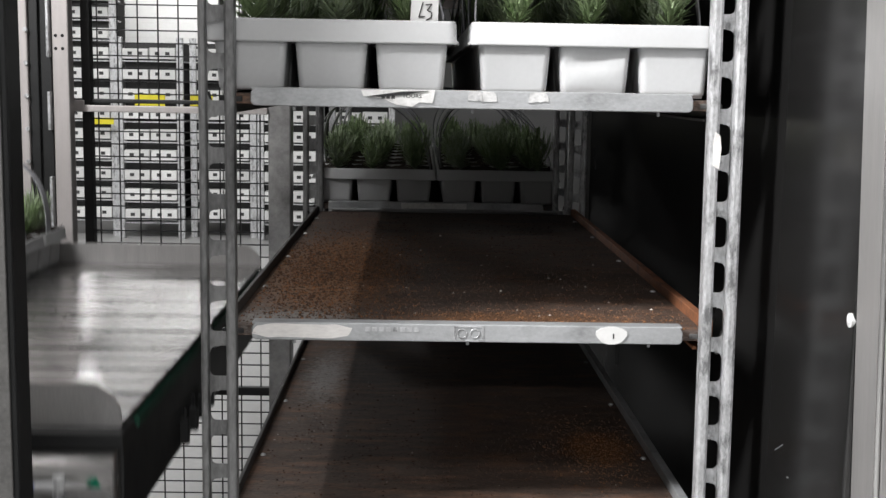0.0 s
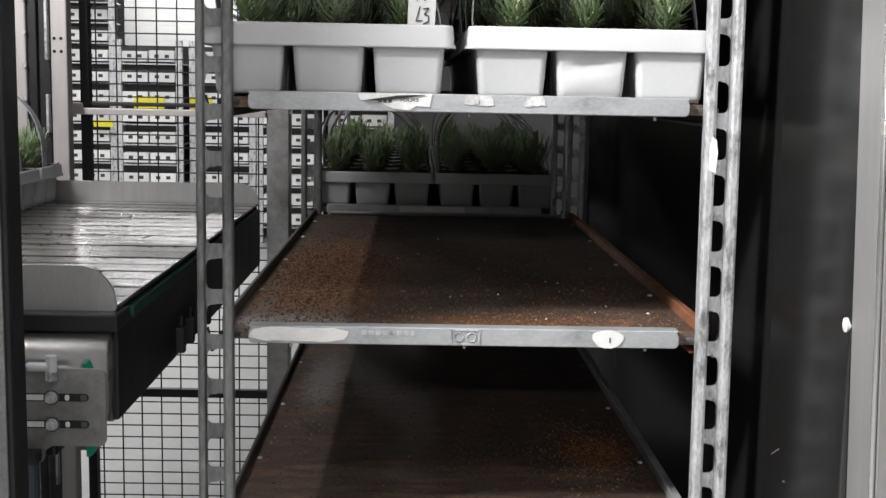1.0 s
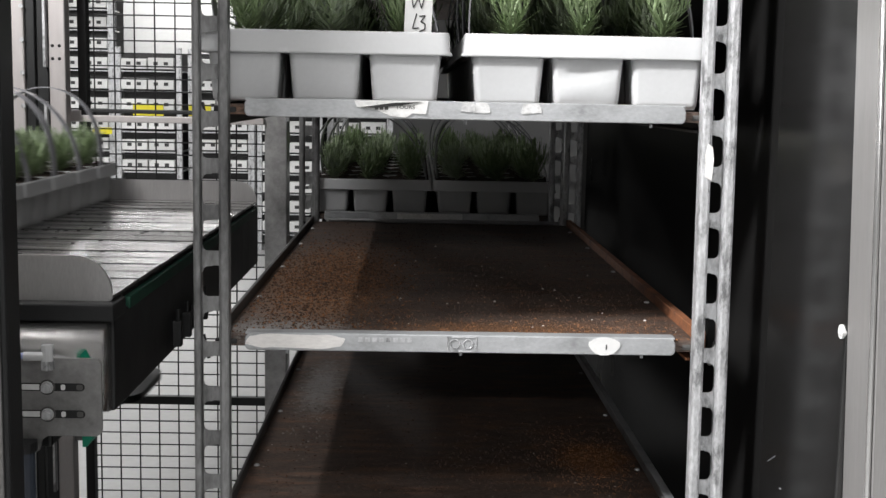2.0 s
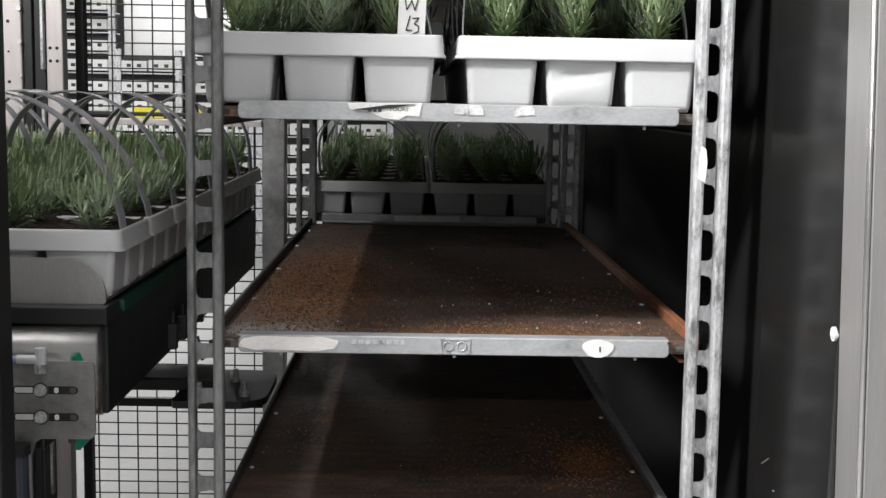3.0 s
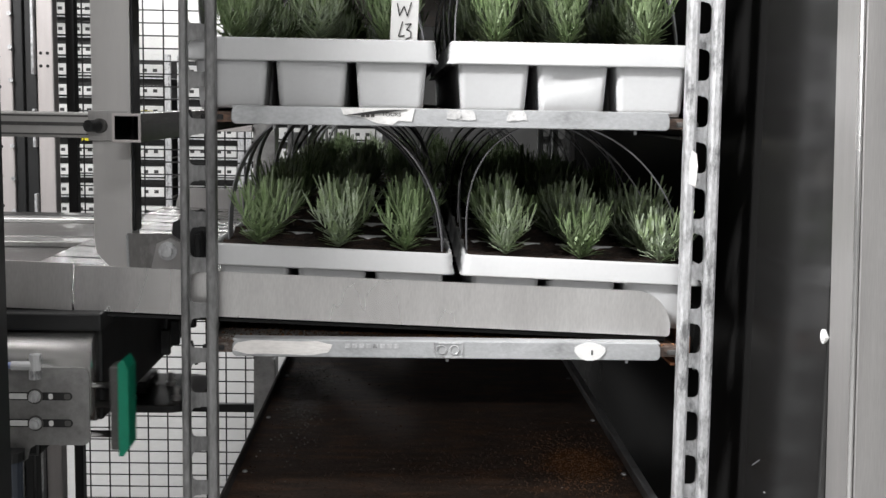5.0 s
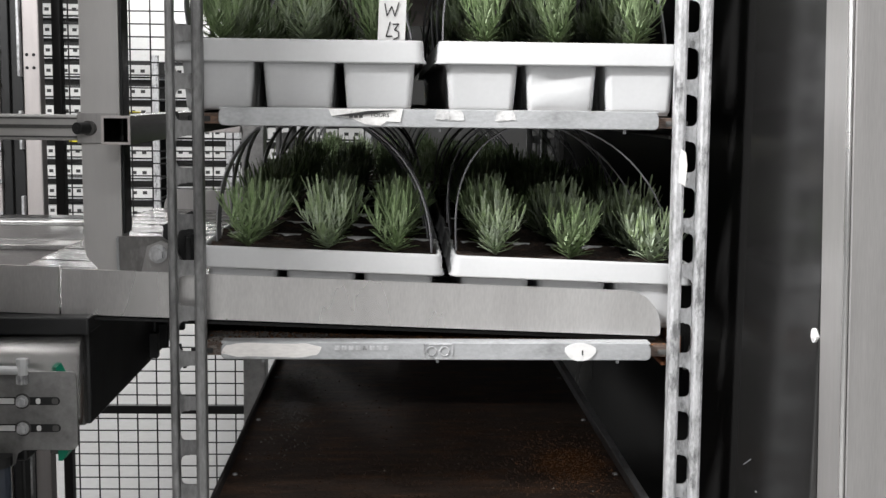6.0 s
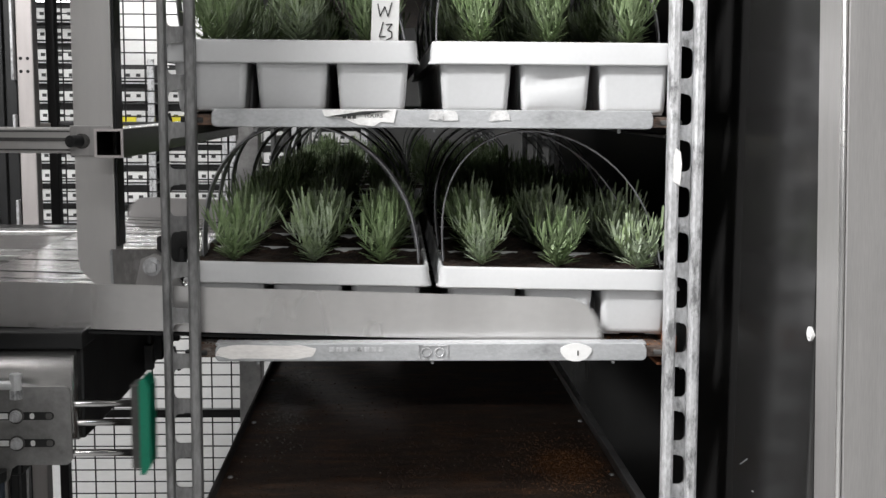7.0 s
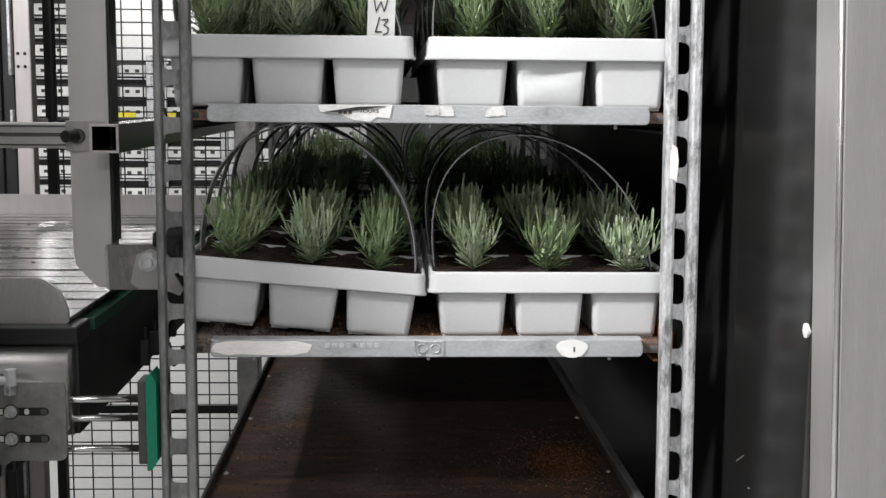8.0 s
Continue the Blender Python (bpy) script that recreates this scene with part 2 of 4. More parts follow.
def plate(bm, pts, y0, y1):
    """A flat plate in the x-z plane with outline pts, between depths y0 and y1."""
    f = [bm.verts.new((x, y0, z)) for x, z in pts]
    k = [bm.verts.new((x, y1, z)) for x, z in pts]
    bm.faces.new(f)
    bm.faces.new(k[::-1])
    n = len(pts)
    for i in range(n):
        bm.faces.new((f[i], k[i], k[(i + 1) % n], f[(i + 1) % n]))
    bmesh.ops.recalc_face_normals(bm, faces=bm.faces[:])
    return bm


def rounded(x0, x1, z0, z1, r, n=5, corners=(1, 1, 1, 1)):
    """Outline of a rectangle; corners: lower left, lower right, upper right, upper left."""
    out = []
    for c, (cx, cz, a0) in enumerate(((x0, z0, 180), (x1, z0, 270), (x1, z1, 0), (x0, z1, 90))):
        if not corners[c]:
            out.append((cx, cz))
            continue
        rr = r * corners[c]
        ox, oz = cx + (rr if cx == x0 else -rr), cz + (rr if cz == z0 else -rr)
        for i in range(n + 1):
            a = radians(a0 + 90 * i / n)
            out.append((ox + rr * math.cos(a), oz + rr * math.sin(a)))
    return out


def meshed(bm, name, material, smooth=False):
    me = bpy.data.meshes.new(name)
    bm.to_mesh(me)
    bm.free()
    me.materials.append(material)
    if smooth:
        for p in me.polygons:
            p.use_smooth = True
    return me


def part(name, bm, material, parent, label="", m=None, smooth=False):
    """One mesh object under a thing or part; bm may be a bmesh or a ready mesh."""
    me = bm if isinstance(bm, bpy.types.Mesh) else meshed(bm, name, material, smooth)
    o = new(name, me)
    o.parent = parent
    if m is not None:
        o.matrix_basis = m
    return tagged(o, label=label)


def thing(name, m, label, category, group=""):
    o = new(name)
    o.empty_display_size = 0.05
    o.matrix_basis = m
    return tagged(o, label=label, category=category, group=group)


def solid(name, bm, material, label, category="", kind="", m=None, smooth=False):
    o = new(name, meshed(bm, name, material, smooth))
    if m is not None:
        o.matrix_basis = m
    return tagged(o, label=label, category=category, kind=kind)


def nb():
    return bmesh.new()


# ---------- the hall ----------
# Ceiling and the walls behind the camera are unseen, added to reflect light.
solid("floor", box(nb(), -9, 5, -9.0, 15, -0.2, 0), M_FLOOR, "light grey sealed concrete hall floor", kind="structure")
solid("ceiling", box(nb(), -9.2, 5.2, -9.2, 15.2, 3.2, 3.4), M_CEIL, "plain grey hall ceiling", kind="structure")
solid("wall_west", box(nb(), -9.2, -9, -9.2, 15.2, 0, 3.2), M_WALL, "plain light grey wall panel of the hall", kind="structure")
solid("wall_east", box(nb(), 5, 5.2, -9.2, 15.2, 0, 3.2), M_WALL, "plain light grey wall panel of the hall", kind="structure")
solid("wall_north", box(nb(), -9, 5, 15, 15.2, 0, 3.2), M_WALL, "plain light grey wall panel of the hall", kind="structure")
solid("wall_south", box(nb(), -9, 5, -9.2, -9.0, 0, 3.2), M_WALL, "plain light grey wall panel of the hall", kind="structure")


# Housing and diffuser of one added lamp that stays out of view.
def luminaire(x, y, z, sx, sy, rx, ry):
    t = thing("added_ceiling_light", pose(x, y, z, rx, ry, 0), "added long white luminaire out of view under the hall ceiling", "lamp", "hall ceiling lights")
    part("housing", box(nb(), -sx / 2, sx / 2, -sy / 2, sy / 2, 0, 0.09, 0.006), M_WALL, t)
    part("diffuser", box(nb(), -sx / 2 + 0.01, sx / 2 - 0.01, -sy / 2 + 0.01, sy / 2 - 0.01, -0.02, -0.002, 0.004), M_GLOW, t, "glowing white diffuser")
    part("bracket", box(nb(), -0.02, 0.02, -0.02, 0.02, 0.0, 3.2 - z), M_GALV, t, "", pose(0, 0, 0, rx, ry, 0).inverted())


for lx, ly, lz, lsx, lsy, lw, tilt_x, tilt_y in ADDED_LAMPS:
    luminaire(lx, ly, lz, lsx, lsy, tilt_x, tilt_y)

# black partition beside the trolley, and the stainless portal that the camera looks through
PANEL_X = 0.597
panel = thing("partition_panel", pose(0, 0, 0), "glossy black partition panel beside the trolley", "partition")
part("sheet", box(nb(), PANEL_X, PANEL_X + 0.03, 0.0, 1.62, 0, 2.6, 0.002), M_BLACK, panel)
part("front_sheet", box(nb(), PANEL_X - 0.001, PANEL_X + 0.03, -0.25, -0.0005, 0, 2.6, 0.002), M_BLACK_GLOSS, panel, "polished black front sheet")
part("end_cap", box(nb(), PANEL_X - 0.012, PANEL_X + 0.036, 1.62, 1.66, 0, 2.6, 0.003), M_RAIL, panel, "dull grey end profile")
part("bolt", rod(rod(nb(), (PANEL_X + 0.001, -0.243, 1.27), (PANEL_X - 0.003, -0.243, 1.27), 0.007, 16),
                 (PANEL_X - 0.003, -0.243, 1.27), (PANEL_X - 0.0045, -0.243, 1.27), 0.005, 16, 0.003), M_WHITE, panel, "bright white screw cap", smooth=False)

scr = nb()
rod(scr, (PANEL_X - 0.0012, -0.058, 1.091), (PANEL_X - 0.0012, -0.032, 1.077), 0.0006, 5)
rod(scr, (PANEL_X - 0.0012, -0.085, 1.062), (PANEL_X - 0.0012, -0.08, 1.061), 0.0007, 5)
part("scratch", scr, M_LIP, panel, "pale scratch in the black sheet")
portal = thing("machine_portal", pose(0.593, 0, 1.35, 0, -1.9, 0) @ pose(-0.597, 0, -1.35), "brushed stainless upright of the machine opening beside the black panel", "frame")
part("upright", box(nb(), 0.598, 0.76, -0.31, -0.2505, 0.02, 2.6, 0.004), M_PORTAL, portal)
part("cover_strip", box(nb(), 0.603, 0.76, -0.3135, -0.3105, 0, 2.6, 0.001), M_PORTAL, portal)
# Bright rod added to carry the highlight down the portal edge.
part("edge_highlight", rod(nb(), (0.6, -0.3105, 0), (0.6, -0.3105, 2.6), 0.0026, 12), M_BEAD, portal, "bright bead added as the edge's highlight", smooth=True)
post_l = thing("machine_cover", pose(0, 0, 0), "dark steel cover of the machine opening, widened unseen to block light", "frame")
# Unseen pale sheet added so the platform lip reflects something bright.
part("reflecting_sheet", box(nb(), -0.998, -0.184, -0.2297, -0.2265, 0, 2.6, 0.001), M_STEEL_V, post_l, "added stainless sheet for brighter reflections")
# Only its right edge is in view; the rest is added to block light.
part("cover_sheet", box(nb(), -1.0, -0.18, -0.27, -0.23, 0, 2.6, 0.004), M_DARKSTEEL, post_l)
part("edge_strip", box(nb(), -0.255, -0.185, -0.2735, -0.2705, 0, 2.6, 0.001), M_RAIL, post_l, "dull grey edge strip")


# ---------- trolleys ----------
TROLLEY = pose(0.2435, 0, 0, 0, 0, 0.6)
SHELF_L = 1.25
PITCH = 0.0528


def post_mesh(w, inner, outer, material):
    """Slotted upright: bridges between two rolled edges, slots rounder on the outer side (+x)."""
    bm = nb()
    hh = 0.0084
    for k in range(-22, 12):
        zc = 1.2415 + k * PITCH
        n = 12
        top, bot = [], []
        for i in range(n + 1):
            u = -w / 2 + w * i / n
            r = 0.003 if u < 0 else 0.0068
            d = max(0.0, abs(u) - (w / 2 - r))
            e = hh + r - math.sqrt(max(r * r - d * d, 0))
            top.append((u, zc + e))
            bot.append((u, zc - e * (1.0 if u < 0 else 1.12)))
        plate(bm, bot + top[::-1], 0.009, 0.0115)
    for x0, x1 in ((-w / 2 - inner, -w / 2), (w / 2, w / 2 + outer)):
        box(bm, x0, x1, -0.004, 0.016, 0.02, 1.9, 0.0034)
    return meshed(bm, "post", material)


POST = post_mesh(0.0155, 0.0125, 0.0125, M_GALV)
POST_SHADED = post_mesh(0.0205, 0.0115, 0.0085, M_GALV_SHADED)
for v in POST_SHADED.vertices:
    v.co.x = -v.co.x
POST_SHADED.flip_normals()


def rail_mesh(mt, name, wide=False):
    bm = nb()
    box(bm, -0.0025, 0.0025, 0.02, SHELF_L, -0.024, 0.0095, 0.001)
    box(bm, -0.014, 0.0025, 0.02, SHELF_L, -0.027, -0.0235, 0.001)
    if wide:
        box(bm, 0.002, 0.0095, 0.021, SHELF_L, -0.022, 0.0085, 0.0015)
    return meshed(bm, name, mt)


RAIL_DARK, RAIL_RUST, RAIL_GREY = rail_mesh(M_RAIL, "side_rail"), rail_mesh(M_RUST, "side_rail", True), rail_mesh(M_LIP, "side_rail", True)


def lip_mesh():
    bm = nb()
    plate(bm, rounded(-0.2475, 0.2475, -0.0165, 0.004, 0.0085, 6, (0.7, 0.7, 1, 1)), -0.003, 0.0)
    box(bm, -0.2475, 0.2475, 0.0, 0.02, 0.001, 0.004, 0.001)
    for x in (-0.2, 0.0, 0.21):
        rod(bm, (x, 0.006, -0.012), (x, 0.006, -0.0215), 0.002, 8)
    bmesh.ops.bevel(bm, geom=[e for e in bm.edges if abs(e.verts[0].co.y + 0.003) < 1e-5 and abs(e.verts[1].co.y + 0.003) < 1e-5],
                    offset=0.001, segments=1, affect="EDGES")
    return meshed(bm, "front_lip", M_LIP)


LIP = lip_mesh()


def add_shelf(trolley, z, rust=False):
    bm = box(nb(), -0.276, 0.276, 0.012, SHELF_L - 0.01, z - 0.015, z - 0.003, 0.001)
    sh = part("shelf", bm, M_BOARD, trolley, "dark brown soiled plywood shelf board")
    part("front_lip", LIP, None, sh, "galvanised sheet lip", pose(0, 0, z))
    part("back_lip", LIP, None, sh, "galvanised sheet lip", pose(0, SHELF_L, z, 0, 0, 180))
    part("side_rail", RAIL_DARK, None, sh, "dark steel edge rail", pose(-0.2785, 0, z))
    part("side_rail", RAIL_RUST if rust else RAIL_DARK, None, sh, "rusty steel edge rail" if rust else "dark steel edge rail", pose(0.2785, 0, z, 0, 0, 0))
    for sx in (-1, 1):
        for yy in (0.015, SHELF_L - 0.015):
            h = nb()
            box(h, sx * 0.258, sx * 0.284, yy - 0.004, yy + 0.002, z - 0.013, z - 0.006, 0.002)
            rod(h, (sx * 0.291, yy - 0.003, z - 0.03), (sx * 0.297, yy - 0.003, z - 0.002), 0.0022, 8)
            part("hook", h, M_DARKSTEEL if sx < 0 else M_RAIL, sh, "hook into the slotted post")
        for yy in (0.272, 0.555, 0.85, 1.1):
            part("rivet", rod(nb(), (sx * 0.267, yy, z - 0.004), (sx * 0.267, yy, z - 0.0008), 0.0048, 10, 0.003), M_GALV, sh)
    return sh


def trolley(m, label, shelves, rust_z=None):
    t = thing("plant_trolley", m, label, "trolley", "plant trolleys")
    for sx in (-1, 1):
        for yy, ry in ((0.0, 0), (SHELF_L, 180)):
            part("post", POST_SHADED if sx < 0 else POST, None, t, "slotted galvanised post with shade in its colour" if sx < 0 else "slotted galvanised post", pose(sx * 0.287, yy, 1.4, 0, -0.6 if sx > 0 and ry == 0 else 0, 0) @ pose(0, 0, -1.4) @ Matrix.Diagonal((1, -1 if ry else 1, 1, 1)))
    base = nb()
    box(base, -0.282, 0.282, 0.01, SHELF_L - 0.01, 0.16, 0.19, 0.003)
    part("base", base, M_GALV, t, "galvanised base tray")
    for sx in (-1, 1):
        for yy in (0.12, SHELF_L - 0.12):
            w = part("castor", rod(nb(), (sx * 0.22 - 0.016, yy, 0.065), (sx * 0.22 + 0.016, yy, 0.065), 0.065, 20), M_DARKSTEEL, t, "dark rubber castor")
            part("fork", box(nb(), sx * 0.22 - 0.024, sx * 0.22 + 0.024, yy - 0.02, yy + 0.02, 0.1, 0.16, 0.004), M_GALV, w)
    return t, [add_shelf(t, z, z == rust_z) for z in shelves]


Z_UP, Z_MID, Z_LOW = 1.473, 1.207, 0.968
# Shelves at 1.742 stay out of view; added to shade the rows below.
front_trolley, front_shelves = trolley(TROLLEY, "galvanised plant trolley with slotted posts and brown shelf boards",
                                       (1.742, Z_UP, Z_MID, Z_LOW, 0.7), Z_MID)
BACK = TROLLEY @ pose(-0.017, 1.375, 0)
back_trolley, back_shelves = trolley(BACK, "second galvanised plant trolley standing behind the first", (1.742, 1.209, 0.991), None)

# marks on the shelf lips
up, mid, low = front_shelves[1], front_shelves[2], front_shelves[3]
low.matrix_basis = pose(-0.004, 0, 0)
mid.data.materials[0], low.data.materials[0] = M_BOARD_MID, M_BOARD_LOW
for o in low.children:
    if o.name.startswith("side_rail") and o.matrix_basis.translation.x > 0:
        o.data = RAIL_GREY
smear = [(-0.19 + 0.056 * (abs(math.cos(a)) ** 0.55) * math.copysign(1, math.cos(a)) + 0.002 * math.sin(5 * a), -0.0075 + 0.0098 * (abs(math.sin(a)) ** 0.6) * math.copysign(1, math.sin(a)) + 0.0008 * math.sin(7 * a + 1)) for a in np.linspace(0, 2 * math.pi, 121)[:-1]]
part("paint_smear", plate(nb(), [(x, z + Z_MID) for x, z in smear], -0.0042, -0.003), M_PAINT, mid, "cream paint smear")
blob = [(0.165 + 0.018 * math.cos(a) * (1 + 0.1 * math.sin(3 * a)), -0.0085 + 0.013 * math.sin(a)) for a in np.linspace(0, 2 * math.pi, 15)[:-1]]
part("sticker", plate(nb(), [(x, z + Z_MID) for x, z in blob], -0.0045, -0.003), M_WHITE, mid, "round white torn sticker")
stroke = nb()
box(stroke, 0.1665, 0.168, -0.005, -0.0044, Z_MID - 0.013, Z_MID - 0.006, 0, None)
part("mark", stroke, M_INK, mid, "short ink stroke")
logo = nb()
for x0, x1, z0, z1 in ((-0.016, 0.018, 0.0005, 0.0022), (-0.016, 0.018, -0.0195, -0.018), (-0.016, -0.0145, -0.0195, 0.0022), (0.0165, 0.018, -0.0195, 0.0022)):
    box(logo, x0, x1, -0.0042, -0.003, Z_MID + z0, Z_MID + z1)
for cx in (-0.007, 0.008):
    for i in range(10):
        a = radians(36 * i)
        b = radians(36 * (i + 1))
        rod(logo, (cx + 0.0055 * math.cos(a), -0.0036, Z_MID - 0.0085 + 0.0065 * math.sin(a)),
            (cx + 0.0055 * math.cos(b), -0.0036, Z_MID - 0.0085 + 0.0065 * math.sin(b)), 0.0009, 5)
part("embossed_mark", logo, M_GALV, mid, "embossed square mark")
bars = nb()
for i in range(8):
    box(bars, -0.118 + i * 0.008, -0.1125 + i * 0.008, -0.0038, -0.003, Z_MID - 0.007, Z_MID - 0.001)
part("stamped_mark", bars, M_GALV, mid, "faint stamped marks")
lab = [(-0.125, 0.003), (-0.122, -0.006), (-0.1, -0.009), (-0.085, -0.017), (-0.067, -0.019), (-0.06, -0.013), (-0.045, -0.014), (-0.042, 0.004)]
part("torn_label", plate(nb(), [(x, z + Z_UP) for x, z in lab], -0.0045, -0.003), M_PAPER, up, "torn white paper label")
rip = nb()
plate(rip, [(-0.118, Z_UP - 0.006), (-0.08, Z_UP + 0.001), (-0.05, Z_UP + 0.0025), (-0.075, Z_UP - 0.003), (-0.1, Z_UP - 0.0065)], -0.006, -0.0046)
part("torn_edge", rip, M_INK, up, "dark tear in the label")
random.seed(19)
for x0, x1 in ((-0.006, 0.012), (0.009, 0.027), (0.062, 0.085)):
    xs = [x0 + (x1 - x0) * q / 7 for q in range(8)]
    torn = [(x, Z_UP - 0.0105 + random.uniform(-0.0012, 0.0022)) for x in xs]
    part("label_scrap", plate(nb(), [(x0 + 0.002, Z_UP + 0.003)] + torn + [(x1 - 0.001, Z_UP - 0.002), (x1 - 0.004, Z_UP + 0.003)], -0.0043, -0.003), M_SCRAP, up, "scrap of worn label paper")


part("paper_label", plate(nb(), [(-0.08, 1.192), (0.07, 1.192), (0.07, 1.2115), (-0.08, 1.2115)], -0.0045, -0.003), M_PAPER, back_shelves[1], "pale paper label")


def lettering(text, size, m, material, name, parent, label):
    c = bpy.data.curves.new(name, "FONT")
    c.body, c.size, c.extrude = text, size, 0.0002
    c.align_x = "CENTER"
    o = new(name, c)
    me = bpy.data.meshes.new_from_object(o)
    bpy.data.objects.remove(o)
    me.materials.clear()
    me.materials.append(material)
    return part(name, me, None, parent, label, m)


lettering("TOURS", 0.0068, pose(-0.068, -0.0048, Z_UP - 0.007, 90, 0, 0), M_INK, "lettering", up, "faint printed words")
faint = nb()
for x in (-0.102, -0.0965, -0.091):
    box(faint, x, x + 0.004, -0.0049, -0.0046, Z_UP - 0.0065, Z_UP - 0.003)
part("faint_print", faint, M_RAIL, up, "faint unreadable print")
for zz in (1.4175, ):
    part("paint_blot", plate(nb(), [(0.2725, zz - 0.02), (0.2795, zz - 0.024), (0.281, zz), (0.279, zz + 0.014), (0.274, zz + 0.018), (0.2715, zz + 0.005)], -0.0052, -0.0038), M_PAINT, front_trolley, "white paint blot on the post")

# the marks keep within the height of the lips
for shelf, z0 in ((up, Z_UP + 0.004), (mid, Z_MID + 0.004)):
    for o in shelf.children:
        if o.name.split(".")[0] in ("paint_smear", "sticker", "mark", "embossed_mark", "stamped_mark", "torn_label", "torn_edge", "label_scrap", "lettering"):
            o.matrix_basis = pose(0, 0, z0) @ Matrix.Diagonal((1, 1, 0.82, 1)) @ pose(0, 0, -z0) @ o.matrix_basis


# ---------- potted plants in trays ----------
TRAY_W, TRAY_D, TRAY_H = 0.284, 0.150, 0.079
CUP_X, CUP_Y = 0.0925, 0.072


def leaf(vs, fs, base, d, length, width, up_v):
    side = d.cross(up_v)
    if side.length < 1e-4:
        side = Vector((1, 0, 0))
    side.normalize()
    nrm = side.cross(d).normalized()
    k = len(vs)
    bend = nrm * length * random.uniform(-0.05, 0.2)
    for f, w in ((0, 0.6), (0.5, 1.0), (0.93, 0.8)):
        c = base + d * (length * f) + bend * f * f
        vs += [c - side * width * w / 2, c + nrm * width * 0.16 * -1, c + side * width * w / 2]
    vs.append(base + d * length + bend)
    for r in (0, 3):
        fs += [(k + r, k + r + 1, k + r + 4, k + r + 3), (k + r + 1, k + r + 2, k + r + 5, k + r + 4)]
    fs += [(k + 6, k + 7, k + 9), (k + 7, k + 8, k + 9)]


def plant_mesh(seed, stems, height, spread, material):
    """A young lavender: stems that fan out from one foot, narrow leaves that rise and curl in towards the tips."""
    random.seed(seed)
    vs, fs = [], []
    up_v = Vector((0, 0, 1))
    for s in range(stems):
        az = s * 2.4 + random.uniform(-0.5, 0.5)
        reach = (0.12 + 0.88 * (s + 0.5) / stems) ** 0.75 * random.uniform(0.8, 1.1)
        lean = reach * spread * 1.12
        h = height * random.uniform(0.58, 0.74) * (1 - 0.3 * reach)
        way = Vector((math.cos(az), math.sin(az), 0))
        n = 15
        for i in range(n):
            f = (i + 1.5) / (n + 0.5)
            p = way * lean * f ** 1.25 + up_v * h * f
            a = i * 1.57 + random.uniform(-0.5, 0.5) + s
            out = Vector((math.cos(a), math.sin(a), 0))
            elev = min(0.34 + 1.0 * f + random.uniform(-0.22, 0.2), 1.5)
            d = (out * math.cos(elev) + up_v * math.sin(elev) + way * 0.42 * reach * f).normalized()
            ln = height * random.uniform(0.24, 0.4) * (0.7 + 0.4 * f)
            leaf(vs, fs, p, d, ln, random.uniform(0.0024, 0.0036), up_v)
    for q in range(7):
        a = q * 0.9 + random.uniform(-0.3, 0.3)
        d = Vector((math.cos(a), math.sin(a), random.uniform(0.05, 0.4))).normalized()
        leaf(vs, fs, Vector((0, 0, height * 0.1)), d, height * random.uniform(0.25, 0.36), 0.0026, up_v)
    me = bpy.data.meshes.new("plant")
    me.from_pydata([tuple(v) for v in vs], [], fs)
    me.materials.append(material)
    return me


PLANTS = [plant_mesh(11, 10, 0.098, 0.026, M_LEAF_PALE), plant_mesh(12, 12, 0.09, 0.032, M_LEAF), plant_mesh(13, 13, 0.094, 0.036, M_LEAF_PALE),
          plant_mesh(14, 11, 0.088, 0.03, M_LEAF), plant_mesh(15, 11, 0.102, 0.029, M_LEAF), plant_mesh(16, 13, 0.086, 0.038, M_LEAF_PALE)]
random.seed(5)


def cup_mesh(dent=False):
    """A square tapered cup with rounded edges and two small feet."""
    bm = nb()
    rings = []
    n = 6
    for z, hx, hy, r in ((0.0, 0.0345, 0.0275, 0.006), (0.0025, 0.0366, 0.0298, 0.007), (0.006, 0.0371, 0.0302, 0.007), (0.0625, 0.0416, 0.0335, 0.008)):
        ring = []
        for c, (sx, sy, a0) in enumerate(((1, 1, 0), (-1, 1, 90), (-1, -1, 180), (1, -1, 270))):
            for i in range(n):
                a = radians(a0 + 90 * i / (n - 1))
                ring.append(bm.verts.new((sx * (hx - r) + r * math.cos(a), sy * (hy - r) + r * math.sin(a), z)))
        rings.append(ring)
    k = len(rings[0])
    for a, b in zip(rings, rings[1:]):
        for i in range(k):
            bm.faces.new((a[i], a[(i + 1) % k], b[(i + 1) % k], b[i]))
    bm.faces.new(rings[0][::-1])
    if dent:
        bmesh.ops.subdivide_edges(bm, edges=bm.edges[:], cuts=4, use_grid_fill=True)
        for v in bm.verts:
            if v.co.y < -0.02:
                u, w = v.co.x / 0.04, v.co.z / 0.066
                crease = math.exp(-((w - 0.62 - 0.16 * u) / 0.1) ** 2) - 0.8 * math.exp(-((w - 0.3 + 0.1 * u * u) / 0.13) ** 2)
                v.co.y += 0.006 * crease * (1 - min(1, abs(u)) ** 4) + 0.0015 * noise.noise(v.co * 80)
    for sx in (-1, 1):
        box(bm, sx * 0.025 - 0.0095, sx * 0.025 + 0.0095, -0.0265, 0.0265, -0.0015, 0.001)
    me = meshed(bm, "cup", M_CUP, smooth=True)
    if not dent:
        for p in me.polygons:
            p.use_smooth = p.area < 0.0012
    return me


CUP, CUP_DENT = cup_mesh(), cup_mesh(True)


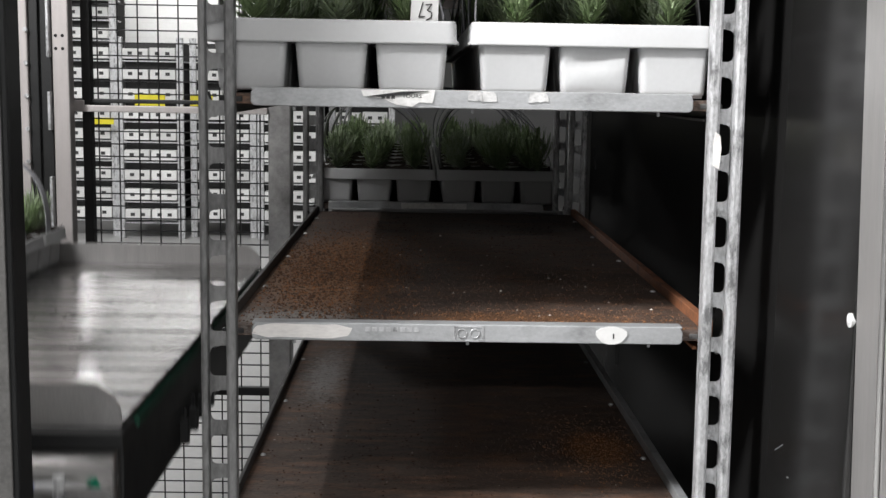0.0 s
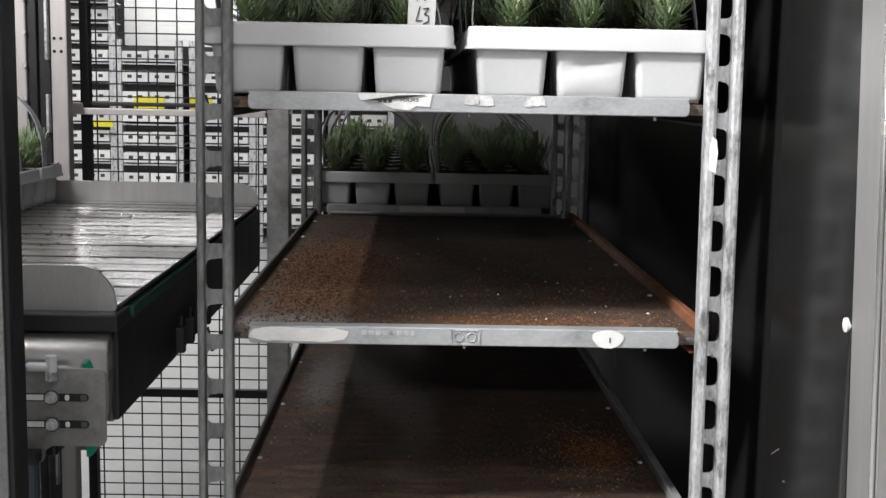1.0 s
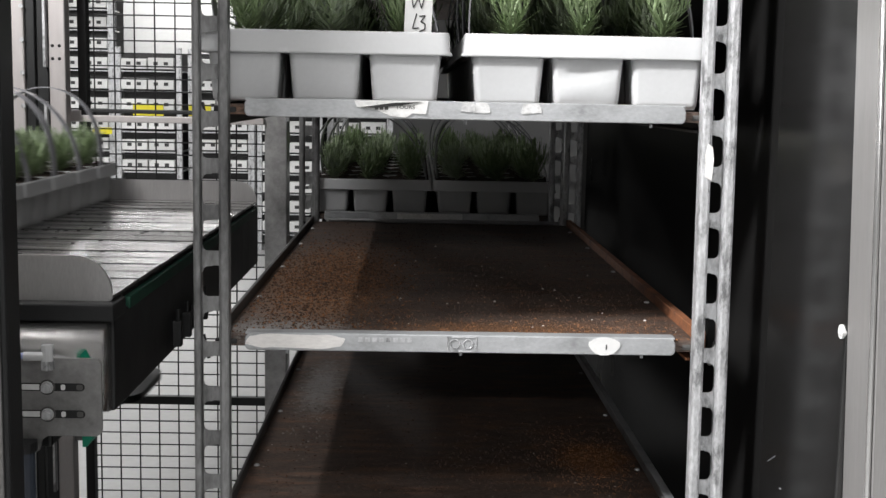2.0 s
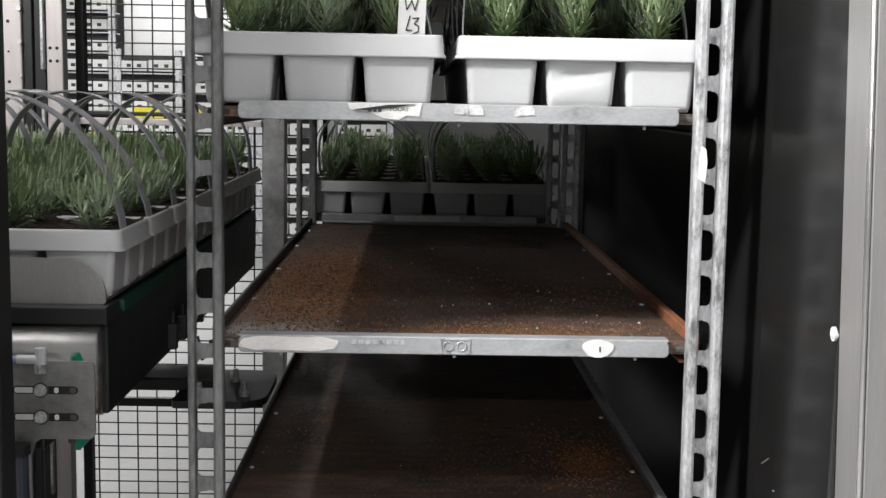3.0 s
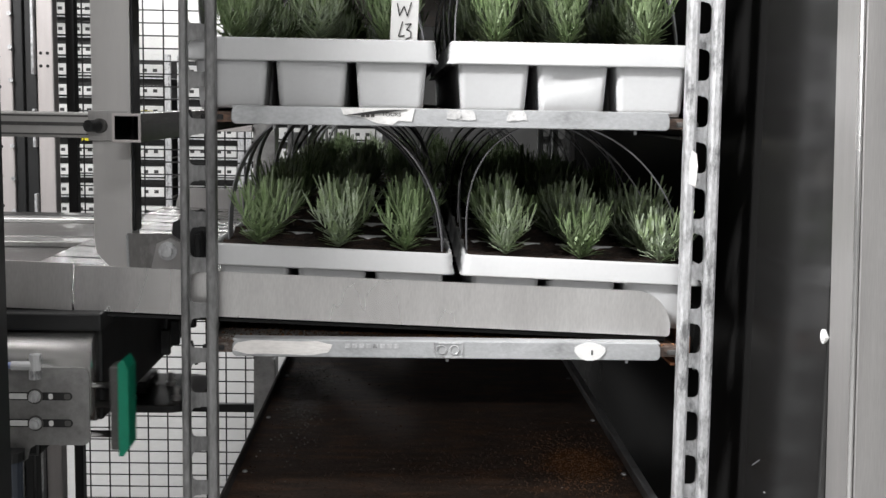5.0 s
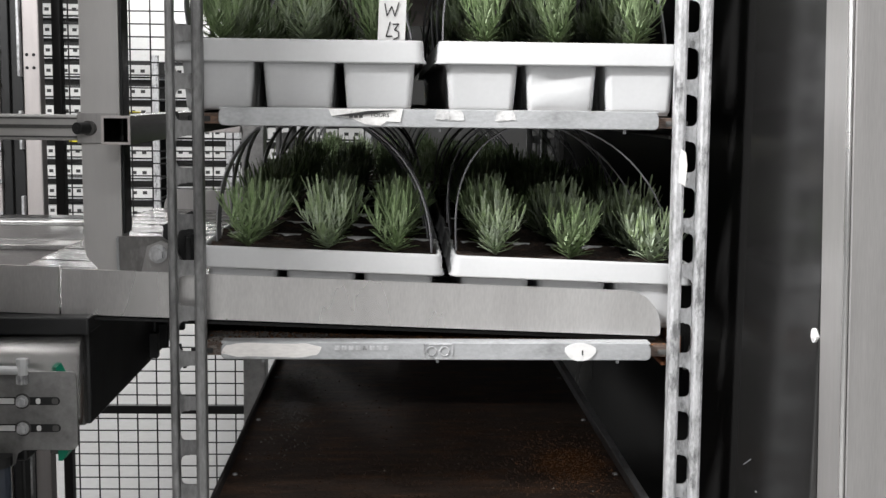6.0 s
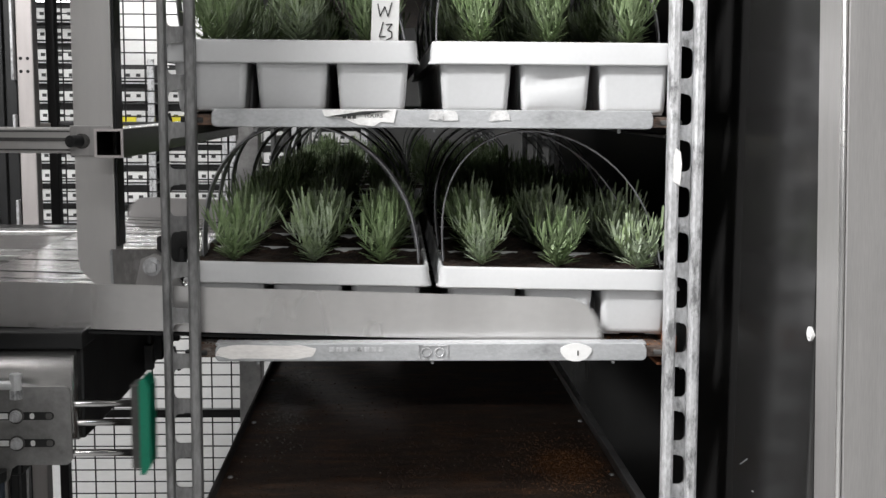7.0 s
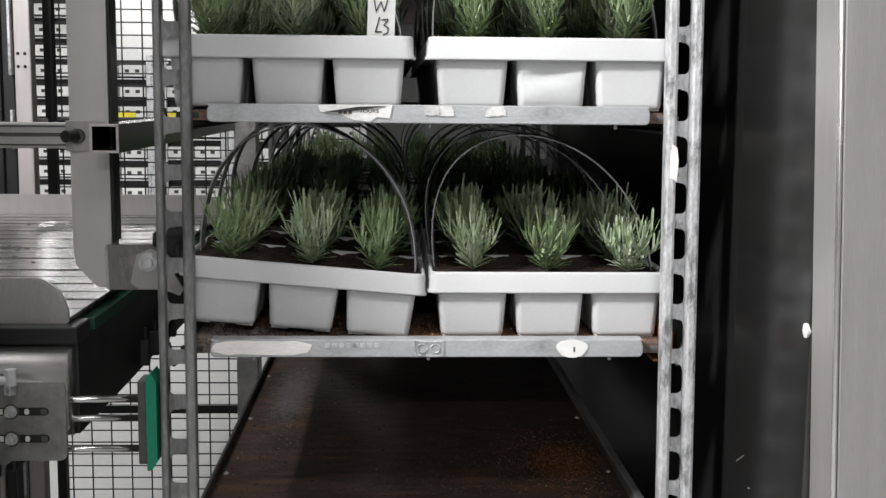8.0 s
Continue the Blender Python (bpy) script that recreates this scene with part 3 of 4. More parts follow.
def rim_mesh():
    """The tray's rounded rim, a deck with six openings and a flared lower edge."""
    bm = nb()

    def ring(hx, hy, r, z, n=5):
        out = []
        for sx, sy, a0 in ((1, 1, 0), (-1, 1, 90), (-1, -1, 180), (1, -1, 270)):
            for i in range(n):
                a = radians(a0 + 90 * i / (n - 1))
                out.append(bm.verts.new((sx * (hx - r) + r * math.cos(a), sy * (hy - r) + r * math.sin(a), z)))
        return out
    hx, hy = TRAY_W / 2, TRAY_D / 2
    rs = [ring(hx - 0.006, hy - 0.006, 0.008, 0.062), ring(hx - 0.0055, hy - 0.0055, 0.008, 0.076), ring(hx - 0.004, hy - 0.004, 0.009, TRAY_H),
          ring(hx - 0.0015, hy - 0.0015, 0.01, TRAY_H), ring(hx - 0.0005, hy - 0.0005, 0.011, TRAY_H - 0.003), ring(hx + 0.0005, hy + 0.0005, 0.011, 0.059), ring(hx + 0.003, hy + 0.001, 0.012, 0.056), ring(hx + 0.003, hy + 0.001, 0.012, 0.054), ring(hx - 0.002, hy - 0.002, 0.01, 0.0555)]
    k = len(rs[0])
    for a, b in zip(rs, rs[1:]):
        for i in range(k):
            bm.faces.new((a[i], a[(i + 1) % k], b[(i + 1) % k], b[i]))
    bmesh.ops.recalc_face_normals(bm, faces=bm.faces[:])
    return meshed(bm, "rim", M_TRAY, smooth=True)


def deck_mesh():
    bm = nb()
    for y in (-TRAY_D / 2 + 0.0065, 0.0, TRAY_D / 2 - 0.0065):
        box(bm, -TRAY_W / 2 + 0.006, TRAY_W / 2 - 0.006, y - 0.003, y + 0.003, 0.054, 0.0648, 0.001)
    for i in range(4):
        x = (i - 1.5) * CUP_X
        x = max(-TRAY_W / 2 + 0.008, min(TRAY_W / 2 - 0.008, x))
        box(bm, x - 0.0035, x + 0.0035, -TRAY_D / 2 + 0.006, TRAY_D / 2 - 0.006, 0.0545, 0.0642, 0.001)
    return meshed(bm, "deck", M_TRAY)


def strap_mesh(skew):
    """Arched carrying strap across the tray."""
    bm = nb()
    n, w, th = 32, 0.018, 0.0009
    prev = None
    for i in range(n + 1):
        a = math.pi * i / n
        x, z = -0.133 * math.cos(a) - skew * math.sin(a), 0.064 + 0.174 * math.sin(a) ** 0.8
        nx, nz = -math.cos(a), math.sin(a)
        q = [bm.verts.new((x + s * nx * th, y, z + s * nz * th)) for s, y in ((-1, -w / 2), (1, -w / 2), (1, w / 2), (-1, w / 2))]
        if prev:
            for j in range(4):
                bm.faces.new((prev[j], prev[(j + 1) % 4], q[(j + 1) % 4], q[j]))
        else:
            bm.faces.new(q[::-1])
        prev = q
    bm.faces.new(prev)
    bmesh.ops.recalc_face_normals(bm, faces=bm.faces[:])
    return meshed(bm, "carrying_strap", M_STRAP)


def soil_mesh():
    bm = nb()
    random.seed(31)
    r = bmesh.ops.create_grid(bm, x_segments=44, y_segments=24, size=0.5)
    for v in r["verts"]:
        v.co.x *= TRAY_W - 0.014
        v.co.y = v.co.y * (TRAY_D - 0.0075) + 0.0033
        heap = max(0.0, v.co.y - 0.052) / 0.023
        v.co.z = 0.0742 + 0.004 * noise.noise(v.co * 70) + 0.0022 * noise.noise(v.co * 240) + heap * (0.0052 + 0.004 * noise.noise(v.co * 45))
    return meshed(bm, "soil", M_SOIL)


RIM, DECK, SOIL = rim_mesh(), deck_mesh(), soil_mesh()
STRAPS = [strap_mesh(q) for q in (0.045, 0.03, 0.015, -0.01)]
TRAY_LABEL = "light grey plastic tray of six lavender plants with arched strap"


def plant_tray(m, seed, label=TRAY_LABEL, dent=(), group="plant trays", front=None):
    rnd = random.Random(seed)
    t = thing("plant_tray", m, label, "plant tray", group)
    part("rim", RIM, None, t)
    part("deck", DECK, None, t)
    part("soil", SOIL, None, t, "dark brown peat soil")
    for i in range(3):
        for j in range(2):
            x, y = (i - 1) * CUP_X * 0.985, (j - 0.5) * CUP_Y
            part("cup", CUP_DENT if (i, j) in dent else CUP, None, t, "dented grey cup" if (i, j) in dent else "", pose(x, y, 0.0015))
            p = PLANTS[rnd.randrange(len(PLANTS))]
            if front and j == 0:
                p = PLANTS[front[i]]
            o = part("plant", p, None, t, "grey-green lavender plant", pose(x + rnd.uniform(-0.008, 0.008), y + rnd.uniform(-0.006, 0.006), 0.0725, rnd.uniform(-6, 6), rnd.uniform(-6, 6), rnd.uniform(0, 360)))
            o.scale = (rnd.uniform(0.9, 1.1),) * 2 + (rnd.uniform(0.88, 1.1),)
    part("carrying_strap", STRAPS[seed % 3 if seed < 304 else seed % 4], None, t, "thin arched grey strap", pose(0, rnd.uniform(-0.004, 0.004), 0, rnd.uniform(-4, 4), 0, rnd.uniform(-13, -5)))
    return t


ROWS = 8
ROW_Y = [0.032 + TRAY_D / 2 + i * (TRAY_D + 0.002) for i in range(ROWS)]
# upper shelf of the front trolley
for i in range(ROWS):
    for s, c in ((-1, -0.1605), (1, 0.1395)):
        plant_tray(TROLLEY @ pose(c, ROW_Y[i] - 0.012, Z_UP - 0.001, 0, 0, 0) @ Matrix.Diagonal((1, 1, 1.035, 1)), 100 + i * 2 + s, dent=((1, 0),) if (s == 1 and i == 0) else ())
# trolley behind
for i in range(ROWS):
    for s, c in ((-1, -0.1435), (1, 0.1435)):
        plant_tray(BACK @ pose(c, ROW_Y[i] - 0.01, 1.208), 200 + i * 2 + s)

# handwritten stick label in the upper tray
tag = thing("plant_label", TROLLEY @ pose(-0.056, 0.03, 1.545, 4, 2, 0), "white plastic stick label with handwritten marks in the upper tray", "label")
part("card", plate(nb(), rounded(-0.0155, 0.0155, 0.0, 0.095, 0.004), 0, 0.001), M_WHITE, tag)
ink = nb()


def scrawl(pts):
    for (x0, z0), (x1, z1) in zip(pts, pts[1:]):
        rod(ink, (x0, -0.0006, z0), (x1, -0.0006, z1), 0.0007, 5)


scrawl([(-0.009, 0.05), (-0.006, 0.036), (-0.001, 0.047), (0.003, 0.036), (0.007, 0.052)])
scrawl([(-0.002, 0.03), (-0.006, 0.013), (0.001, 0.014)])
scrawl([(0.001, 0.027), (0.008, 0.028), (0.003, 0.021), (0.008, 0.019), (0.008, 0.013), (0.002, 0.01)])
part("handwriting", ink, M_INK, tag, "black handwritten strokes")


def crumbs(name, seed, n, xs, ys, z, material, parent, label, s0=0.0004, s1=0.0012):
    rnd = random.Random(seed)
    vs, fs = [], []
    for i in range(n):
        x, y = rnd.gauss(*xs), rnd.gauss(*ys)
        if abs(x) > 0.27 or not 0.02 < y < SHELF_L - 0.02:
            continue
        s, a = rnd.uniform(s0, s1), rnd.uniform(0, 6.3)
        k = len(vs)
        for q in range(4):
            r = s * rnd.uniform(0.6, 1.5)
            vs.append((x + r * math.cos(a + q * 1.57), y + r * math.sin(a + q * 1.57), z))
        vs.append((x, y, z + s * rnd.uniform(0.5, 1.3)))
        fs += [(k, k + 1, k + 4), (k + 1, k + 2, k + 4), (k + 2, k + 3, k + 4), (k + 3, k, k + 4)]
    me = bpy.data.meshes.new(name)
    me.from_pydata(vs, [], fs)
    me.materials.append(material)
    return tagged(part(name, me, None, parent, label), kind="stuff")


crumbs("soil_crumb", 1, 5200, (-0.18, 0.055), (0.42, 0.22), Z_MID - 0.003, M_RUSTCRUMB, mid, "rusty orange-brown soil crumbs", 0.0006, 0.0022)
crumbs("soil_crumb", 11, 3200, (-0.19, 0.06), (0.4, 0.24), Z_MID - 0.003, M_CRUMB, mid, "dark brown soil crumbs", 0.0006, 0.0024)
crumbs("soil_crumb", 12, 4200, (0.06, 0.2), (0.45, 0.4), Z_MID - 0.003, M_CRUMB, mid, "dark brown soil crumbs", 0.0006, 0.0021)
crumbs("soil_crumb", 13, 1200, (0.1, 0.16), (0.3, 0.25), Z_MID - 0.003, M_RUSTCRUMB, mid, "rusty orange-brown soil crumbs", 0.0005, 0.0016)
crumbs("soil_crumb", 2, 1800, (0.08, 0.15), (0.075, 0.035), Z_MID - 0.003, M_RUSTCRUMB, mid, "rusty orange-brown soil crumbs", 0.0005, 0.0017)
crumbs("dust", 3, 900, (-0.22, 0.05), (0.06, 0.04), Z_MID - 0.003, M_DUST, mid, "pale dust", 0.0004, 0.0016)
crumbs("chip", 4, 70, (0.03, 0.18), (0.28, 0.25), Z_MID - 0.003, M_CHIP, mid, "pale chips", 0.0008, 0.0022)
crumbs("soil_crumb", 5, 1700, (0.21, 0.04), (0.31, 0.08), Z_LOW - 0.003, M_RUSTCRUMB, low, "rusty orange-brown soil crumbs", 0.0005, 0.0018)
crumbs("soil_crumb", 6, 700, (-0.1, 0.12), (0.36, 0.25), Z_LOW - 0.003, M_CRUMB, low, "dark brown soil crumbs", 0.0006, 0.0022)
crumbs("soil_crumb", 8, 900, (0.05, 0.14), (0.26, 0.1), Z_LOW - 0.003, M_CRUMB, low, "dark brown soil crumbs", 0.0005, 0.0018)
crumbs("dust", 7, 420, (-0.215, 0.022), (0.72, 0.18), Z_LOW - 0.003, M_DUST, low, "pale dust", 0.0005, 0.002)
crumbs("chip", 9, 30, (0.08, 0.15), (0.36, 0.2), Z_LOW - 0.003, M_CHIP, low, "pale chips", 0.0008, 0.0022)


# ---------- the loading machine ----------
# carriage: lifts the sliding platform beside the trolley
MACH = pose(-0.162, 0, 0, 0, 0, 0.5)
carriage = thing("lift_carriage", MACH, "dark steel lift carriage with stainless front housing and air fittings", "machine")
side = nb()
box(side, -0.03, 0.0, 0.031, 1.27, 1.086, 1.2, 0.003)
part("side_beam", side, M_DARKSTEEL, carriage, "black side beam")
part("belt", box(nb(), -0.028, 0.0025, 0.1, 1.25, 1.196, 1.212, 0.002), M_BELT, carriage, "dark green belt edge")
part("cross_beam", box(nb(), -0.9, -0.03, 1.2, 1.26, 1.1, 1.19, 0.003), M_DARKSTEEL, carriage)
part("cross_beam", box(nb(), -0.9, -0.03, 0.55, 0.61, 1.1, 1.19, 0.003), M_DARKSTEEL, carriage)
part("far_beam", box(nb(), -0.9, -0.86, 0.06, 1.27, 1.08, 1.2, 0.003), M_DARKSTEEL, carriage)
part("top_rail", box(nb(), -1.3, 0.007, 0.0, 0.06, 1.199, 1.219, 0.002), M_DARKSTEEL, carriage, "black slide rail")
hous = nb()
prof = [(0.03, 1.197)] + [(0.013 - 0.025 * math.sin(radians(q)), 1.167 + 0.03 * math.cos(radians(q))) for q in range(0, 91, 9)] + [ (-0.012, 1.125), (-0.008, 1.105), (0.002, 1.095), (0.012, 1.09), (0.03, 1.088)]
ends = [[hous.verts.new((x, y, z)) for y, z in prof] for x in (-1.2, -0.0035)]
hous.faces.new(ends[0])
hous.faces.new(ends[1][::-1])
for q in range(len(prof)):
    r = (q + 1) % len(prof)
    hous.faces.new((ends[0][q], ends[1][q], ends[1][r], ends[0][r]))
bmesh.ops.recalc_face_normals(hous, faces=hous.faces[:])
part("front_housing", hous, M_HOUSING, carriage, "curved brushed stainless front housing", smooth=True)
for yy in (0.36, 0.43, 0.5, 0.57):
    h = nb()
    box(h, -0.012, 0.012, yy, yy + 0.014, 1.092, 1.13, 0.002)
    rod(h, (0.006, yy + 0.007, 1.13), (0.006, yy + 0.007, 1.147), 0.003, 8)
    part("clip", h, M_DARKSTEEL, carriage, "dark belt guide clip")
part("lower_beam", box(nb(), -0.13, -0.066, 0.0, 1.2, 1.05, 1.082, 0.004), M_DARKSTEEL, carriage)
brk = nb()
outline = [(-0.26, 1.05), (-0.084, 1.05), (-0.076, 1.056), (-0.073, 1.068), (-0.066, 1.073)] + rounded(-0.26, -0.005, 1.073, 1.1625, 0.008, 4, (0, 1, 1, 0))[1:]
plate(brk, outline, -0.035, -0.031)
bp = part("bracket_plate", brk, M_BRACKET, carriage, "stainless bracket plate with slots", pose(0.0065, 0, 0.0015))
for zc in (1.0985, 1.1295):
    # Slots are dark plates; the pale pads imitate brightness seen through them.
    s = part("slot", plate(nb(), rounded(-0.096, -0.0235, zc - 0.0045, zc + 0.0045, 0.0044), -0.0358, -0.0352), M_SHADE_SOIL, bp, "dark plate drawn as a long slot")
    part("slot_light", plate(nb(), rounded(-0.094, -0.073, zc - 0.0032, zc + 0.0032, 0.002), -0.0364, -0.0359), M_WHITE, s)
    part("slot_light", plate(nb(), rounded(-0.05, -0.045, zc - 0.0032, zc + 0.0032, 0.002), -0.0364, -0.0359), M_WHITE, s)
    part("slot_light", plate(nb(), rounded(-0.0325, -0.0255, zc - 0.0032, zc + 0.0032, 0.002), -0.0364, -0.0359), M_RAIL, s)
    b = nb()
    part("washer", rod(nb(), (-0.065, -0.035, zc), (-0.065, -0.037, zc), 0.0088, 20), M_RAIL, bp)
    rod(b, (-0.065, -0.037, zc), (-0.065, -0.0395, zc), 0.007, 20, 0.0062)
    rod(b, (-0.065, -0.0395, zc), (-0.065, -0.045, zc), 0.0052, 6)
    rod(b, (-0.065, -0.045, zc), (-0.065, -0.0454, zc), 0.0025, 12)
    part("bolt", b, M_GALV, bp, "bright hex bolt with washers")
air = nb()
rod(air, (-0.2, -0.04, 1.172), (-0.08, -0.04, 1.167), 0.0036, 10)
part("air_hose", air, M_BLUE, carriage, "blue air hose")
el = nb()
rod(el, (-0.082, -0.04, 1.167), (-0.054, -0.04, 1.167), 0.0052, 12)
rod(el, (-0.056, -0.04, 1.162), (-0.056, -0.04, 1.174), 0.006, 12)
rod(el, (-0.056, -0.04, 1.174), (-0.056, -0.04, 1.18), 0.0068, 6)
part("elbow_fitting", el, M_TRAY, carriage, "white elbow air fitting")
part("fitting_nut", rod(nb(), (-0.056, -0.04, 1.152), (-0.056, -0.04, 1.162), 0.0072, 6), M_GALV, carriage)
part("cylinder_body", box(nb(), -0.24, -0.03, -0.026, 0.03, 1.075, 1.158, 0.004), M_GALV, carriage, "dull metal cylinder block")
bowl = nb()
rod(bowl, (-0.088, -0.045, 0.985), (-0.088, -0.045, 1.06), 0.017, 20)
rod(bowl, (-0.088, -0.045, 0.972), (-0.088, -0.045, 0.985), 0.008, 20, 0.017)
part("filter_bowl", bowl, M_BOWL, carriage, "smoky glass air filter bowl")
part("bowl_collar", rod(nb(), (-0.088, -0.045, 1.06), (-0.088, -0.045, 1.071), 0.019, 20), M_DARKSTEEL, carriage)
part("bed_sheet", box(nb(), -1.4, -0.032, 0.062, 1.19, 1.19, 1.2, 0.002), M_SCUFFED, carriage, "dull stainless bed sheet")
for y0, y1, z1, mt, what in ((1.13, 1.17, 1.2105, M_BRACKET, "pale stainless guide rail"), (0.86, 1.08, 1.206, M_SCUFFED, "dull stainless guide rail"),
                            (0.74, 0.8, 1.2105, M_BRACKET, "pale stainless guide rail"), (0.4, 0.46, 1.209, M_BRACKET, "pale stainless guide rail")):
    part("guide_rail", box(nb(), -1.4, -0.034, y0, y1, 1.2004, z1, 0.002), mt, carriage, what)
part("rear_rail", box(nb(), -1.4, -0.03, 1.195, 1.262, 1.19, 1.2105, 0.003), M_DARKSTEEL, carriage, "black rear rail")
for x in (-0.62, -0.58, -0.4, -0.36):
    part("bed_screw", rod(nb(), (x, 0.66, 1.2), (x, 0.66, 1.2105), 0.009, 12, 0.006), M_GALV, carriage, "bright screw head")
part("feed_deck", box(nb(), -1.7, -0.85, 0.03, 1.24, 1.2, 1.2235, 0.002), M_SLAT, carriage, "stainless feed deck")
# clamp with green pad
clamp = thing("clamp_pad", MACH, "green plastic clamp pad on three bright steel rods", "clamp")
for yy, zz in ((0.0, 1.136), (0.014, 1.11), (0.0, 1.078)):
    part("rod", rod(nb(), (-0.18, yy, zz), (-0.006, yy, zz), 0.0042, 14), M_STEEL, clamp, "bright round rod", smooth=True)
part("backing", box(nb(), -0.008, 0.002, -0.012, 0.022, 1.062, 1.16, 0.002), M_RAIL, clamp, "grey metal backing bar")
pad = nb()
plate(pad, [(0.002, 1.0555), (0.007, 1.0555), (0.0135, 1.066), (0.0135, 1.158), (0.008, 1.1695), (0.002, 1.164)], -0.014, 0.024)
part("pad", pad, M_GREEN, clamp, "bright green plastic pad")

# locking arm that reaches to the trolley's side
arm = thing("locking_arm", MACH, "dark steel locking arm with bolted rounded end plate", "machine arm")
part("beam", box(nb(), -0.62, 0.02, 0.62, 0.72, 0.983, 1.005, 0.003), M_DARKSTEEL, arm)
part("support", box(nb(), -0.62, -0.56, 0.63, 0.71, 0.0, 0.984, 0.003), M_DARKSTEEL, arm)
endp = nb()
o = rounded(-0.04, 0.112, 0.56, 0.79, 0.05, 6, (0.2, 1, 1, 0.2))
plate(endp, o, -0.006, 0.006)
bmesh.ops.transform(endp, matrix=pose(0, 0, 0.975, 90, 0, 0) @ Matrix.Diagonal((1, 1, -1, 1)), verts=endp.verts[:])
ys = [v.co.y for v in endp.verts]
if max(ys) < 0:
    for v in endp.verts:
        v.co.y = -v.co.y
bmesh.ops.recalc_face_normals(endp, faces=endp.faces[:])
part("end_plate", endp, M_DARKSTEEL, arm)
for x, y in ((0.0, 0.6), (0.045, 0.7), (0.075, 0.6)):
    b = nb()
    rod(b, (x, y, 0.981), (x, y, 0.988), 0.008, 12)
    rod(b, (x, y, 0.988), (x, y, 1.004), 0.0045, 10)
    part("bolt", b, M_STEEL_V, arm, "bright bolt")

# sliding platform
platform = thing("sliding_platform", MACH, "stainless sliding platform of long slats with rounded end lips", "platform")
random.seed(8)
slat_w = nb()
box(slat_w, -0.84, 0.0, 0, 0.0565, 0, 0.004)
SLAT = meshed(slat_w, "slat", M_SLAT)
yy = 0.030
k = 0
while yy < 1.2:
    part("slat", SLAT, None, platform, "", pose(0, yy, 1.2212, random.uniform(-0.3, 0.3), 0, 0))
    yy += 0.0565 + (0.0045 if k % 2 == 0 else 0.0105)
    k += 1
# Near-black sheet added below the slats, shading their gaps by colour.
part("gap_shade", box(nb(), -0.84, -0.004, 0.03, yy, 1.2125, 1.216, 0.0005), M_SHADE_SOIL, platform, "dark sheet added to shade the slat gaps")
part("front_lip", plate(nb(), rounded(-0.70, 0.0, 1.219, 1.272, 0.044, 8, (0, 0.1, 1, 0)), 0.0245, 0.028), M_SMUDGE_SHEEN, platform, "brushed stainless rounded lip")
part("lip_extension", plate(nb(), rounded(-1.35, -0.702, 1.219, 1.274, 0.01, 2, (0, 0, 0, 0)), 0.0225, 0.026), M_SMUDGE_SHEEN, platform, "brushed stainless lip section")
part("back_lip", plate(nb(), rounded(-0.82, 0.0, 1.219, 1.268, 0.04, 8, (0, 0.1, 1, 1)), yy + 0.001, yy + 0.0045), M_PORTAL, platform, "brushed stainless rounded lip")
bits = nb()
random.seed(77)
for i in range(420):
    cx, cy = random.uniform(-0.8, -0.02), 0.03 + 0.126 * random.randrange(1, 9) - 0.005 + random.gauss(0, 0.004 if i % 3 else 0.03)
    sz = random.uniform(0.0006, 0.0019)
    box(bits, cx - sz * random.uniform(1, 4), cx + sz, cy - sz, cy + sz, 1.2252, 1.2252 + sz * 0.6)
tagged(part("soil_crumb", bits, M_SHADE_SOIL, platform, "dark soil crumbs"), kind="stuff")

# stripper frame that holds the trays back
strip = thing("stripper_frame", pose(0, 0, 0, 0, 0, 0.6), "stainless tube stripper frame with bolted pusher bracket", "machine frame")
part("upright", box(nb(), -0.199, -0.151, 0.16, 0.2, 1.2878, 2.2), M_STEEL_V, strip)
foot = nb()
plate(foot, [(-0.199, 1.288), (-0.151, 1.288), (-0.151, 1.24), (-0.17, 1.24), (-0.196, 1.268)], 0.16, 0.2)
part("upright_foot", foot, M_STEEL_V, strip)
# Black strip paints the upright's right face as shaded.
part("side_shade", box(nb(), -0.1508, -0.1475, 0.164, 0.2, 1.297, 2.2, 0.001), M_DARKSTEEL, strip, "black strip standing in for shade on the upright")
part("weld", rod(nb(), (-0.1515, 0.139, 1.242), (-0.1525, 0.139, 1.295), 0.0018, 8), M_LIP, strip, "pale weld seam")
tube = nb()
W, TH = 0.034, 0.003
tx, tz = -0.136, 1.430
for x0, x1, z0, z1 in ((-W / 2, W / 2, W / 2 - TH, W / 2), (-W / 2, W / 2, -W / 2, -W / 2 + TH), (-W / 2, -W / 2 + TH, -W / 2 + TH, W / 2 - TH), (W / 2 - TH, W / 2, -W / 2 + TH, W / 2 - TH)):
    box(tube, tx + x0, tx + x1, 0.075, 1.1, tz + z0, tz + z1)
part("pusher_tube", tube, M_STEEL, strip, "open square steel tube")
rim_t = nb()
for x0, x1, z0, z1 in ((-W / 2, W / 2, W / 2 - TH, W / 2), (-W / 2, W / 2, -W / 2, -W / 2 + TH), (-W / 2, -W / 2 + TH, -W / 2 + TH, W / 2 - TH), (W / 2 - TH, W / 2, -W / 2 + TH, W / 2 - TH)):
    box(rim_t, tx + x0, tx + x1, 0.073, 0.0748, tz + z0, tz + z1, 0.0004)
part("tube_rim", rim_t, M_ALU, strip, "pale sawn tube rim")
part("tube_bore", box(nb(), tx - W / 2 + TH, tx + W / 2 - TH, 0.2, 0.205, tz - W / 2 + TH, tz + W / 2 - TH), M_SHADE_SOIL, strip)
bar = part("cross_bar", box(nb(), -1.3, -0.1995, 0.165, 0.195, tz - 0.016, tz + 0.016, 0.002), M_STEEL_V, strip, "grooved aluminium bar")
